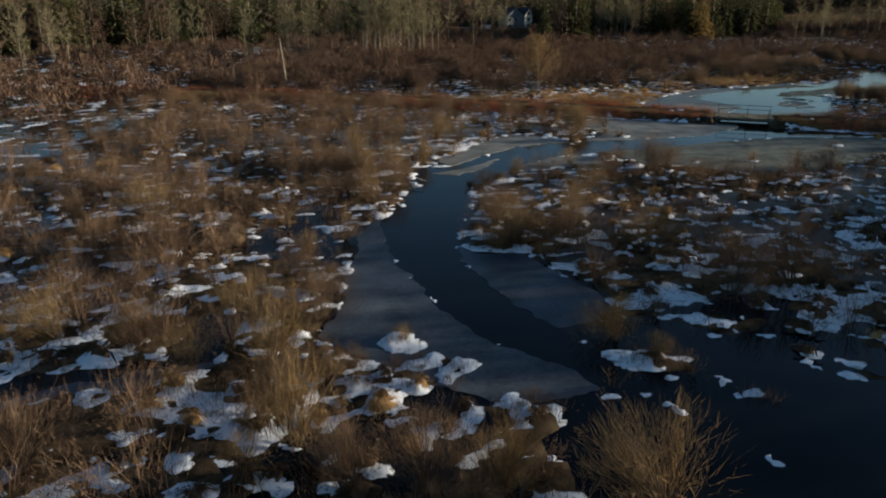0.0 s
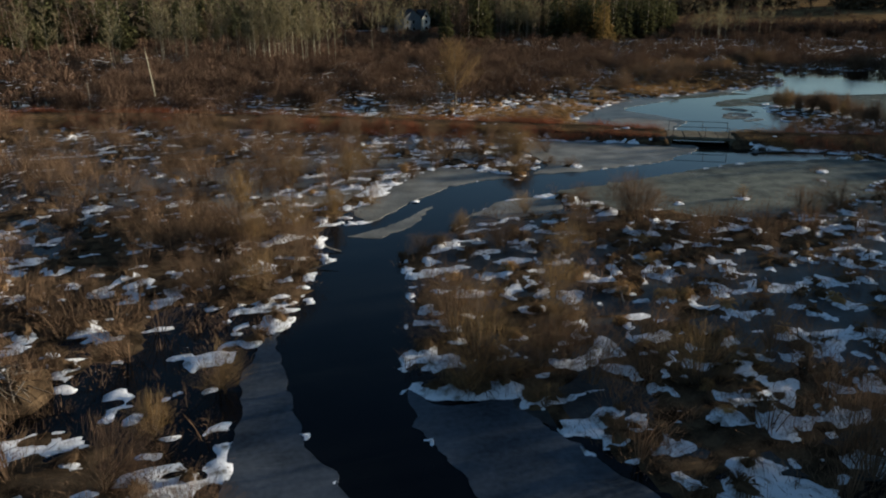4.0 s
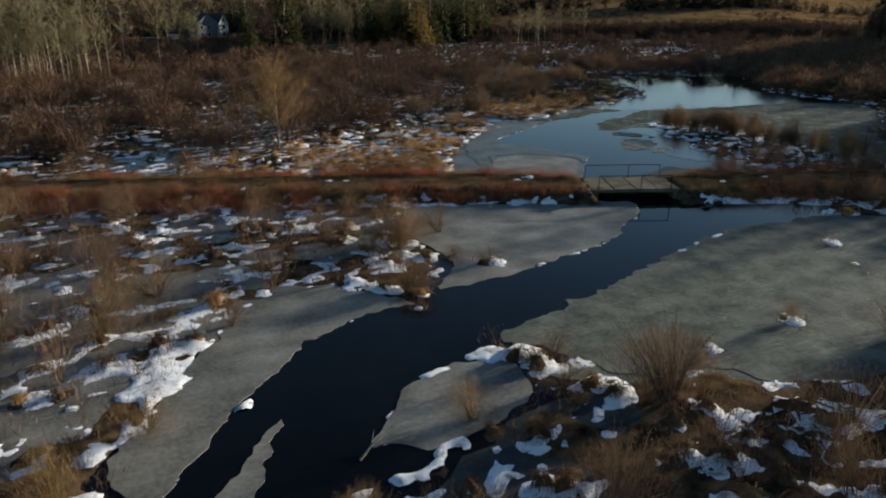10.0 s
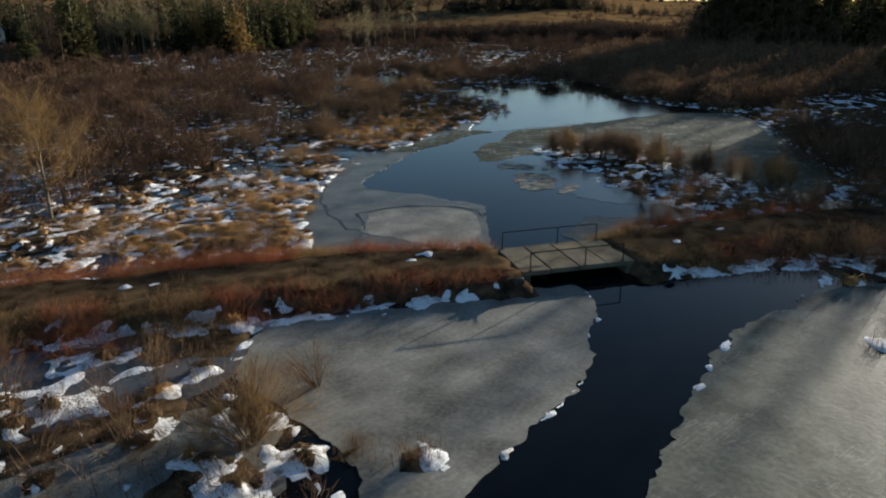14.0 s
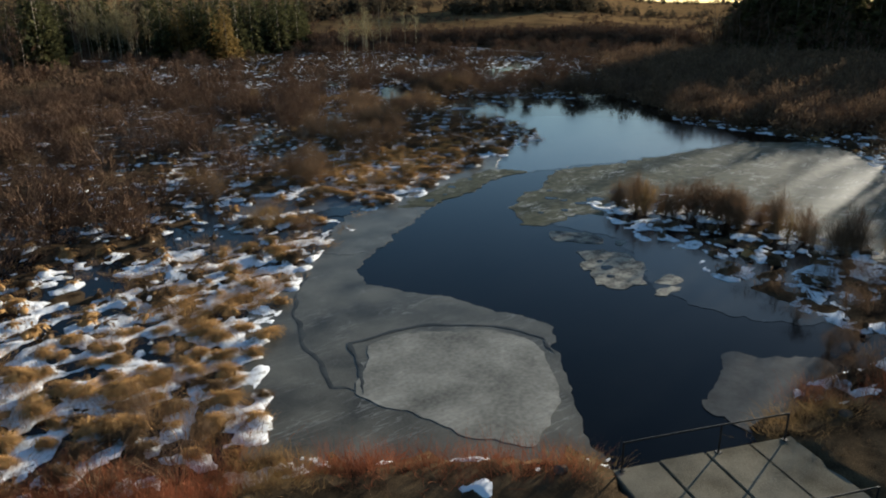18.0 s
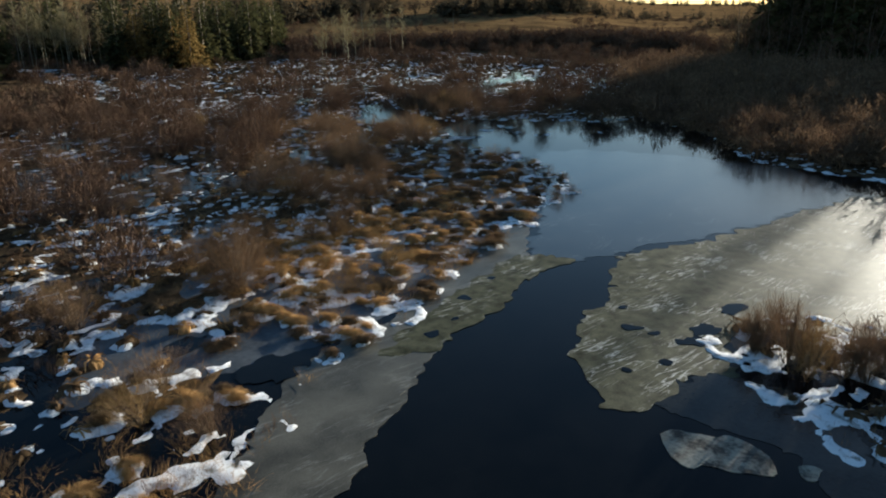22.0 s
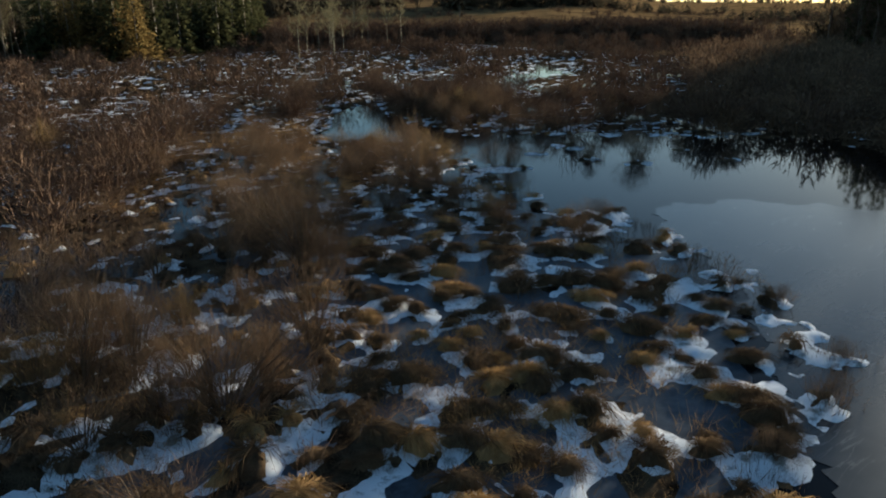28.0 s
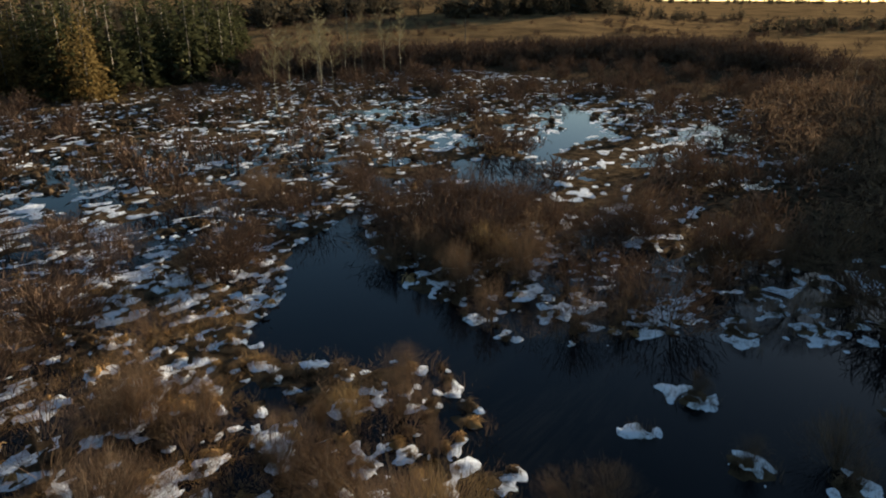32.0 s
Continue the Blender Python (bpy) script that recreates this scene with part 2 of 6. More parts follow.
def inside(x, y, pts):
    """Signed distance to an outline: positive inside, cut off at 8 m outside."""
    x, y = np.asarray(x, float), np.asarray(y, float)
    out = np.full(x.shape, -8.0)
    px, py = [p[0] for p in pts], [p[1] for p in pts]
    near = (x > min(px) - 6) & (x < max(px) + 6) & (y > min(py) - 6) & (y < max(py) + 6)
    if not near.any():
        return out
    X, Y = x[near], y[near]
    ins = np.zeros(X.shape, bool)
    for k in range(len(pts)):
        (ax, ay), (bx, by) = pts[k], pts[(k + 1) % len(pts)]
        if ay != by:
            ins ^= ((ay > Y) != (by > Y)) & (X < (bx - ax) * (Y - ay) / (by - ay) + ax)
    d = line_distance(X, Y, pts, True)
    out[near] = np.where(ins, d, -d)
    return out


# open water of the stream: the west bank going up, the east bank coming back
BANK_W = [(30, 2), (18, 11), (11.4, 16.8), (9.2, 19.8), (7.4, 22.4), (5.4, 23.7), (3.5, 25.4), (1.8, 26.9), (0.3, 29.3), (-0.4, 31), (-1.5, 33.4), (-2.3, 35.5), (-3.1, 38.3), (-3.8, 41.7), (-4.1, 44.5), (-3.0, 46.8),
          (-2.4, 49), (-2.6, 51), (-1.8, 53.6), (-2.4, 56.5), (-2.2, 59), (-0.7, 59.5), (0.4, 60.2), (1.6, 61.4), (3.4, 64.3), (5.4, 66.7), (7.4, 69.2), (10.6, 71), (12.7, 71.3), (15.1, 72.4), (18, 72.4), (22, 73.7),
          (25.8, 74.8), (28.6, 76.3), (29.8, 77.7), (32.2, 79.2), (33.4, 81.0)]
BANK_E = [(38.6, 80.5), (41, 78.4), (44.1, 77.2), (45.8, 75.2), (43.3, 74.3), (39.5, 74.1), (35.1, 74.1), (33.6, 73.4), (31.9, 73.1), (30.8, 72.4), (27.7, 71.3), (25.3, 70.3), (21, 68.6), (18.1, 67.7), (15.3, 66.6),
          (12.3, 64.9), (10, 64.1), (7.3, 60.8), (8.8, 60.6), (8.8, 59.2), (5.5, 58.5), (4.4, 55.7), (2.2, 54.2), (1.8, 51.9), (1.9, 48.8), (1.6, 45.6), (1.1, 42.5), (0.7, 38.9), (1.1, 36.4), (1.7, 34.4), (2.3, 32.7),
          (3.2, 31.3), (4, 29.5), (5.2, 27.5), (6.0, 25.6), (7.2, 24.2), (9.7, 23.6), (11.8, 21.6), (15.2, 20.8), (20, 16), (36, 6)]
STREAM = BANK_W + [(34.2, 84), (35.6, 88), (38.8, 87), (38.0, 83)] + BANK_E
BRANCH = [(6.2, 25.8), (5.8, 26.9), (6.5, 28.3), (8.7, 29.2), (11, 27.4), (12.6, 26.4), (13.5, 25.4), (14.4, 24.2), (16, 23), (22, 20), (21, 16), (15.2, 20.4), (11.8, 21.9), (10.6, 23.4), (9.7, 25.6), (7.6, 25.8)]
POND = [(33.5, 89.2), (27.8, 93.4), (25.8, 95.7), (27.2, 98.7), (27.9, 101.2), (29.2, 103.9), (31.9, 107.2), (34.5, 110.5), (37.5, 113.5), (40.5, 115), (42, 118), (46.1, 120), (48.5, 119.6), (54, 123.3), (59, 126), (65, 129.1),
        (69, 131.4), (73, 132), (76, 134), (79.8, 138.7), (82, 144), (82.6, 150), (85, 153.5), (88, 156.5), (92, 153), (95.4, 144), (97, 130), (97.5, 118), (94, 108), (84, 100), (77, 92), (68, 86), (60, 83), (52, 85.6),
        (44, 87.2), (41, 86.6), (38.8, 86.6)]
ISLAND = [(58.4, 111), (56, 107), (54, 102.5), (52, 96.2), (51, 92), (50.5, 88), (53, 83), (59, 82), (61.5, 88), (63.2, 92), (63.5, 96), (66, 101), (66.5, 106), (64, 110)]
NORTH_CHANNEL = [(100, 196.6), (90.8, 190.8), (86, 183), (82.1, 179.3), (83.4, 175.1), (88.4, 171.1), (86.4, 164.3), (84.7, 161.3), (90.3, 158.5), (97, 155), (104.6, 158), (102.9, 161.6), (99.7, 165.9), (94.7, 167.5), (92.1, 171.2),
                 (92.1, 176.8), (92.6, 180.9), (94.7, 187.5)]
NORTH_POND = [(80, 150), (82.5, 153), (83, 158), (86, 162.5), (92, 165), (99, 163), (104.5, 159), (112, 152), (106, 140), (97, 130), (90, 140)]
NORTH_ARM = [(162.1, 232.3), (157.1, 222.8), (144.7, 208.8), (136.9, 206.0), (127.1, 202.3), (129.8, 207.1), (142.9, 213.3)]
NORTH_POOL = [(117.7, 204.7), (123.3, 205.5), (119.1, 194.0), (117.3, 190.2), (111.6, 191.2), (111.9, 196.9)]
# ice
ICE_WEST_LOW = [(-4.1, 45), (-5.2, 41), (-4.8, 35), (-4.6, 31), (-5.2, 27), (-2.2, 24.2), (1.0, 22.2), (2.8, 21.6), (4.6, 22.3), (5.8, 22.9), (5.4, 23.7), (3.5, 25.4), (1.8, 26.9),
                (0.3, 29.3), (-0.4, 31), (-1.5, 33.4), (-2.3, 35.5), (-3.1, 38.3), (-3.8, 41.7)]
ICE_WEST_END = [(3.0, 20.4), (4.5, 17.5), (7.5, 15), (14, 12), (11.4, 16.8), (9.2, 19.8), (7.4, 22.4), (5.4, 22.2)]
ICE_WEST_UP = [(0.4, 60.2), (-0.6, 63), (1.8, 67), (3.6, 71), (6.0, 74.5), (9.5, 75), (11.6, 73), (12.7, 71.3), (10.6, 71), (7.4, 69.2), (5.4, 66.7), (3.4, 64.3), (1.6, 61.4)]
ICE_BRIDGE = [(14.4, 72.3), (17, 75.5), (16.6, 79), (16, 84), (19, 87.5), (23, 86.2), (27, 85), (31.4, 83.8), (33.8, 82), (33.4, 81), (32.2, 79.2), (29.8, 77.7), (28.6, 76.3), (25.8, 74.8), (22, 73.7), (18, 72.4)]
ICE_EAST = [(14.9, 66.3), (16, 64.6), (17, 62.6), (18, 61), (21, 60.5), (22.4, 58.5), (26, 57.5), (31.9, 59.5), (38, 63.5), (43.5, 68), (47, 72), (43.3, 74.3), (39.5, 74.1), (35.1, 74.1), (33.6, 73.4), (31.9, 73.1), (30.8, 72.4),
            (27.7, 71.3), (25.3, 70.3), (21, 68.6), (18.1, 67.7)]
ICE_EAST_LOW = [(7.3, 60.8), (10, 64.1), (12.3, 64.9), (14.5, 64), (14, 61.6), (11.4, 60.2), (8.8, 59.8), (8.6, 60.6)]
ICE_MID = [(-0.8, 57.5), (1.4, 58.9), (3, 61), (5.2, 63.8), (3.9, 60.7), (2.6, 58.5), (1.2, 56.8)]
ICE_INNER = [(0.9, 38.9), (2.0, 37.6), (4.3, 38), (5.4, 35.6), (7.4, 32), (7.9, 29.8), (6.4, 28.6), (5.2, 27.8), (4, 29.5), (3.2, 31.3), (2.3, 32.7), (1.7, 34.4), (1.1, 36.4)]
ICE_POND_WEST = [(24.8, 96), (27.4, 92.6), (30, 91), (34, 88.4), (35.3, 90.8), (37.4, 93.7), (40.3, 97), (40.2, 98.7), (39.3, 100), (39, 102.1), (37.1, 105.3), (36.2, 106.9), (37.1, 109.1), (43, 113.9), (53.1, 120.2), (57, 125.4),
                 (48.5, 121.5), (43.2, 120.2), (38.2, 115), (33, 110.5), (29, 106)]
ICE_PLATE = [(29.9, 97.2), (31.9, 99.4), (32.4, 100.8), (34.7, 100.5), (37.9, 98.4), (38.5, 96.4), (37.5, 94.5), (35.6, 92), (32.9, 90.7), (31.4, 92.5), (30.9, 95)]
ICE_TONGUE = [(49.8, 103.6), (48.4, 102.6), (47.2, 101.3), (45.8, 99.4), (46.4, 98.1), (48, 97.8), (49.3, 98.6), (50.6, 99.6), (51.5, 101.4), (50.9, 102.8)]
ICE_SLIVER = [(49.9, 105.9), (50.6, 107.4), (51.6, 107.2), (52.3, 105.2), (51.8, 103.8), (50.9, 104.4)]
ICE_ISLAND = [(52, 109.5), (56, 109), (57, 106), (55, 100), (53, 94), (51, 89), (48.5, 90.5), (47.4, 94), (48.2, 97.6), (51.8, 101.5), (53, 104)]
ICE_SLAB = [(39.4, 88.6), (42.4, 89.7), (44.4, 90.8), (44.6, 89.7), (46.8, 87.9), (45, 85.6), (41.5, 85.6), (39.3, 86.3)]
ICE_POND_NORTH = [(54.9, 115.4), (51.7, 112.1), (50.3, 109.6), (51.9, 108.7), (54.9, 109.4), (56.6, 108.2), (60, 110), (63, 109), (64.8, 105), (64.4, 101), (62, 96.5), (61, 90), (62, 84), (72, 85), (84, 97), (97, 112), (90, 117.9), (71.9, 118.8), (65.4, 120.6), (59.1, 116.7)]
ICE_POND_FAR = [(58, 122), (66, 121), (74, 119), (92, 118), (97, 126), (95, 136), (90, 145), (85, 147), (81, 143), (78, 138), (70, 132)]
ICE_SHORE_NORTH = [(36.5, 113), (38.8, 111.2), (41.2, 112), (43.5, 114.8), (46, 116), (48, 118.4), (52.5, 120.4), (55, 122), (58.5, 122.4), (62, 125.5), (66, 129.5), (58, 127.5), (50, 122), (44, 119.5), (40, 117)]
ICE_LACE = [(48.1, 119.7), (49.3, 120.5), (51.8, 121.4), (54.9, 122.8), (58.5, 124.3), (60.7, 124.4), (62.6, 122.4), (61.8, 121.5), (59.4, 121.6), (56.6, 120.9), (54.3, 118.9), (51.8, 118.6), (50.0, 118.1), (48.5, 117.3), (46.4, 118.6)]
ICE_MARSH_WEST = [(-24, 72), (-8, 62), (-3, 62), (0, 66), (4, 72), (9, 74.5), (14, 75), (16.5, 80), (14, 83), (-10, 84)]
ICE_MARSH_BANK = [(-20, 84), (14, 83), (17, 84), (19, 87.5), (10, 91.5), (-14, 99)]
ICE_MARSH_SOUTH = [(-15.7, 20.3), (-14.0, 21.4), (-11.3, 22.2), (-8.6, 24.0), (-8.0, 25.0), (-9.1, 25.5), (-11.3, 24.3), (-13.7, 23.1), (-16.7, 21.8)]
SIDE_CHANNEL = [(-16.7, 20.8), (-14.3, 22.0), (-11.5, 22.8), (-9.0, 24.4), (-8.8, 27.0), (-8.9, 29.2), (-10.3, 29.5), (-10.3, 27.0), (-10.9, 25.0), (-13.7, 24.3), (-16.3, 23.2), (-17.8, 22.4)]
ICE_MARSH_EAST = [(3, 38), (8, 34), (15, 31), (24, 34), (36, 46), (40, 60), (33, 58), (26, 58.5), (20, 59.5), (14, 61), (9, 58.5), (4, 54)]
ICE_EAST_SHORE = [(14.5, 63.2), (17, 60), (21, 58), (26, 55), (33, 57), (40, 62), (46.5, 67.5), (44, 69.5), (38, 65), (31, 61.5), (26, 60), (22, 61.5), (18, 63.5)]
ICE_MARSH_NORTH = [(34, 122), (46, 121), (56, 126), (70, 133), (79, 141), (80, 150), (70, 158), (56, 150), (40, 136)]
TRAIL = [(-120, 118), (-41, 110.5), (-19, 106), (-4, 101.5), (11, 96), (20, 92.3), (26, 90.2), (31.4, 86.2), (39.2, 83.0), (45, 82), (50, 80.2), (56, 77.5), (64, 73), (75, 66), (95, 56), (160, 30)]
BRIDGE_AT, BRIDGE_TURN = (35.4, 84.55), math.degrees(math.atan2(-2.4, 6.0))
ISLETS_SOUTH = [(-1.6, 26.6, 0.9), (-3.6, 24.5, 0.7), (-2.0, 23.7, 0.7), (-1.0, 24.6, 0.5), (0.5, 24.4, 0.6), (-2.7, 22.8, 0.6), (0.1, 23.2, 0.5), (3.0, 21.1, 1.1), (8.1, 24.9, 1.1), (11.2, 22.4, 0.6), (22.4, 62.2, 0.5), (12.7, 70.6, 0.6), (18.6, 74.9, 1.1), (17.2, 76.5, 0.8), (27.4, 62.4, 0.8), (36.2, 66.2, 0.6), (38.5, 69.7, 0.5)]
ISLETS_NORTH = [(60.0, 126.5, 0.8), (59.7, 128.6, 0.5), (65.4, 128.9, 0.4), (77.2, 136.4, 0.7), (74.6, 133.0, 0.7), (72.0, 132.3, 0.8), (80.8, 147.4, 1.5), (67.9, 131.7, 0.9), (92.0, 157.6, 1.2), (93.8, 154.6, 1.1), (99.7, 155.8, 0.9), (90.8, 161.3, 0.6), (94.7, 161.8, 1.1), (76.9, 152.1, 1.6), (99.4, 151.5, 1.0), (85.8, 159.3, 1.2), (77.9, 157.3, 1.4), (101.8, 163.4, 1.4)]
ISLETS = ISLETS_SOUTH + ISLETS_NORTH
SHRUBS_EAST_SOUTH = [(50.5, 88.5, 1.4), (52, 90, 1.6), (53, 87, 1.5), (54.5, 91, 1.7), (55, 88, 1.6), (57, 86, 1.6), (57, 91.5, 1.7), (59, 89, 1.8), (52.5, 84.2, 1.3), (55.5, 83.5, 1.5), (58, 82, 1.5), (61, 80.5, 1.6), (47.5, 77.2, 1.2), (50, 75.8, 1.4), (53, 74.2, 1.5), (56, 72.6, 1.5), (60, 70.5, 1.6), (48.5, 74.5, 1.3), (52, 71.5, 1.4)]
SHRUBS_EAST_NORTH = [(47, 71, 1.2), (45.5, 68.5, 1.2), (63, 78, 1.6), (43.5, 79.2, 0.7), (46.5, 84.6, 0.8), (48.8, 87.4, 1.2), (51.5, 91.8, 1.6), (56, 90, 1.7), (60.5, 91, 1.8), (58.5, 87.5, 1.7), (62, 93, 1.7), (54, 89.4, 1.6), (49.6, 90.5, 1.3), (44.2, 86.2, 0.8), (45.2, 87, 0.9), (46.4, 86.4, 1.0), (47.6, 88, 1.1), (45.6, 85.6, 0.8), (43.2, 86.4, 0.7), (42.6, 85.6, 0.6)]
SHRUBS_EAST = SHRUBS_EAST_SOUTH + SHRUBS_EAST_NORTH
HEDGE = [(146.6, 320.4), (174.0, 314.1), (198.1, 307.0), (222.1, 301.0), (264.2, 284.5), (246.6, 239.0)]
# drifts (x, y, radius) and well-marked shrubs (x, y, size)
SNOW_SOUTH = [(-1.5, 26.7, 1.2), (-4.7, 29.8, 1.1), (8, 24.7, 1.6), (11.2, 22.4, 0.9), (0.3, 24.3, 0.7), (3, 21.1, 1.1), (1.4, 19.5, 0.9), (6.8, 35.8, 0.8), (4.6, 37.6, 0.8), (12.9, 28.3, 1.1), (-8.5,
    21.7, 1.4), (-11.2, 22, 1), (-14.2, 25.4, 1.5), (-16.4, 25, 1.3), (-20, 30.5, 1.2), (14, 36.6, 1), (-4.5, 20.3, 0.8), (5, 18.1, 0.8), (-5.6, 35.4, 1.2), (-11.1, 36.8, 1.5), (-12.9, 35.8, 1.5),
    (-3.9, 47.9, 1.5), (-6.3, 41.7, 1), (-7, 51.5, 1.4)]
SNOW_BEND = [(-12.7, 50.7, 1.3), (6.9, 35.8, 1), (8.9, 41.6, 1.5), (9.2, 30.9, 1.3), (11.2, 28.9, 0.9), (4.4, 37.5, 0.8), (2.2, 40.7, 0.9), (2.6, 50.5, 0.8), (4.5, 73, 2), (0.9, 71.2, 2), (10.6, 74.3,
    0.9), (-4.4, 69, 1.5), (-0.3, 61.2, 1.6), (-2.7, 67.3, 1.6), (-5.9, 61.6, 2), (1.8, 64.1, 1), (-5.1, 53.9, 1.3), (-3.6, 57.4, 1.2), (16.3, 63.3, 1.2), (13, 64.3, 1), (8.1, 52.6, 1.5), (5.9, 55.2,
    1.5), (15.7, 56.2, 1.5), (16, 51.9, 1.3), (24.5, 57.7, 1.5), (16.3, 77.6, 1.6), (13.7, 77, 1)]
SNOW_TRAIL = [(20, 79.6, 0.6), (13.1, 50.5, 0.9), (5.2, 50.3, 1.5), (4.3, 72.2, 1.6), (5.5, 74.8, 1.2), (10.2, 74.1, 1.2), (9, 76.8, 1.5), (13.9, 76.5, 1.3), (18.3, 80.2, 1.2), (0.5, 70.7, 2), (1.3,
    67.8, 2), (13.6, 64.6, 1.2), (16.1, 63.1, 1.5), (22.6, 62.3, 0.8), (38.8, 70, 0.6), (35.9, 66.4, 0.6), (1.7, 88.8, 1.5), (10.7, 86.9, 1.5), (15.3, 79.9, 1.5)]
SNOW_NORTH = [(35.9, 128.9, 2.2), (39.6, 115.3, 0.9), (35.1, 114.8, 1.5), (30.2, 115.5, 1.5), (50.5, 134.8, 1.2), (57.8, 135.2, 1), (57.8, 126.6, 0.7), (53.9, 127.4, 1), (60, 126.5, 0.6), (74.7,
    154.7, 1.5), (78.1, 157.2, 1), (76.9, 152.1, 1.2), (81.7, 153.1, 0.9), (84.1, 159.8, 1.3), (87.5, 158.4, 0.6), (92, 157.6, 1.3), (80.8, 147, 1.6), (65.9, 160.6, 1.5), (67.3, 167.2, 1.2), (77.9,
    166.2, 1), (90.3, 161.7, 0.7), (93.6, 162.8, 1.3), (96.2, 162.6, 1), (101.5, 163.2, 1.4), (92.8, 171.1, 0.8), (72.5, 178.7, 1.2), (73.7, 174.3, 0.8)]
SHRUBS_SOUTH = [(-9.6, 24.7, 1), (-6.7, 25, 1.3), (-4.7, 19.3, 1.5), (-5.7, 29.2, 1.1), (-2.7, 17.1, 1.2), (-0.4, 17.1, 1.1), (3.8, 39.6, 1.5), (3.4, 42.9, 1.3), (7.2, 26.9, 1), (6.3, 16.8, 1.2),
    (11.5, 37.6, 1.3), (7.3, 40.6, 1.1), (14, 31.8, 1.4), (17.4, 33.3, 1.3), (-18.3, 43, 1.2), (-22.9, 43, 1.3), (-8.4, 29.2, 1.2), (-15.9, 27, 1.1), (-4.8, 72.3, 1.2), (-12.8, 18.4, 1.2), (-12.4,
    26.4, 1), (-8.3, 72.3, 1.1), (-9.2, 59.2, 1.1)]
SHRUBS_BEND = [(-5.1, 71.2, 1.4), (-7.9, 65, 1.4), (-1.6, 61.3, 1), (-3.9, 58.7, 1), (-0.8, 73.7, 1.1), (15.1, 80.3, 1.2), (17.7, 58.8, 1.3), (29.8, 59.2, 1.1), (32.4, 58.6, 1.2), (8, 54.6, 1.2), (5.9,
    57, 0.8), (15.9, 63.8, 0.7), (-6.1, 56, 1.2), (0.9, 64.8, 0.7), (11, 52.1, 1), (15, 79.4, 1.3), (1.7, 77.3, 1.4), (18.8, 59.9, 1), (4.5, 72.1, 0.8), (0.9, 90.9, 1), (14.9, 79.2, 1.4), (18.4, 81.2,
    0.9), (3.7, 45.2, 1.3), (4.8, 43.9, 1.2), (11.1, 61, 0.8), (3.5, 53.9, 0.8)]
SHRUBS_NORTH = [(36.8, 119.6, 1.1), (38.5, 117.5, 0.8), (36.9, 130.2, 1.5), (46.3, 133.2, 1.3), (61.4, 108.9, 1), (44.9, 130, 1.3), (52.5, 127.3, 0.8), (66.4, 150.7, 1.6), (56.8, 145.7, 1.4), (59.2,
    141.5, 1.5), (79.1, 160.2, 1.5), (72.4, 168.1, 1.3), (97.6, 186, 1.2), (77.7, 172.6, 1), (82.2, 168.9, 1.1), (66.9, 156.5, 1.3), (94.4, 155.6, 1), (95.6, 169.4, 1.2), (94.5, 203.4, 1.4), (75.2,
    174.3, 1.4), (94.6, 176.9, 1.5), (98.7, 175.9, 1.5), (112.3, 214, 1.3), (115.2, 181.8, 1.4), (106.2, 163.3, 1.3), (93.7, 182.5, 1)]
SNOW_BANKS_ONE = [(2.5, 50.9, 0.6), (2.7, 49.3, 0.4), (4.7, 49.7, 0.9), (8.4, 43.2, 0.6), (8.7, 41.3, 1.2), (11.3, 49.3, 0.5), (9.3, 46.4, 0.6), (10.3, 45.2, 0.6), (12.3, 43.6, 0.7), (12.4, 41.4,
    0.7), (16, 56.4, 0.9), (13.3, 54.4, 0.4), (23.9, 57.7, 0.9), (26.2, 54.1, 1.2), (22.8, 52.2, 0.5), (8.1, 52.3, 0.6)]
SNOW_BANKS_TWO = [(14.2, 39.7, 0.4), (18.2, 43.7, 0.9), (15.7, 44.1, 0.6), (2.6, 45.8, 0.6), (16.4, 63.7, 0.7), (3.2, 73.2, 1.6), (0, 71.6, 1.6), (-3.9, 48.1, 1.2), (-7.5, 51.7, 1.5), (-8.8, 44.3,
    0.8), (-6, 45.8, 0.6), (-5.1, 53.8, 0.7), (-12.4, 52.2, 0.4), (-0.3, 61.5, 0.9), (-2.8, 68.3, 1.4), (-7, 61.2, 1.2)]
SNOW_ICE_ONE = [(5.8, 55.3, 1.4), (15.7, 56, 1.3), (16.2, 63.5, 1.2), (16.2, 51.8, 0.8), (13.4, 54.4, 0.5), (8.6, 53.3, 0.8), (19.1, 59.6, 0.7), (24.5, 57.8, 1.2), (23.2, 55.5, 1.1), (13.1, 64, 1.2),
    (-0.1, 62.1, 1.2), (4.3, 72.9, 2), (0.3, 69.5, 2.1), (1.5, 64.4, 1.3), (-2.1, 58.3, 0.5)]
SNOW_ICE_TWO = [(-4.5, 69.4, 1.1), (-2.2, 67.9, 1.4), (10.3, 74.4, 1.4), (15.7, 77.5, 2.2), (8.7, 76.6, 1.5), (-5.6, 61.9, 0.9), (18.4, 80, 2.2), (14.2, 77, 2.2), (11, 85.8, 2), (6.5, 88.5, 2), (2.2,
    88.5, 1), (22.9, 62.4, 0.8), (38.8, 69.7, 1), (15.7, 64.5, 1.2)]
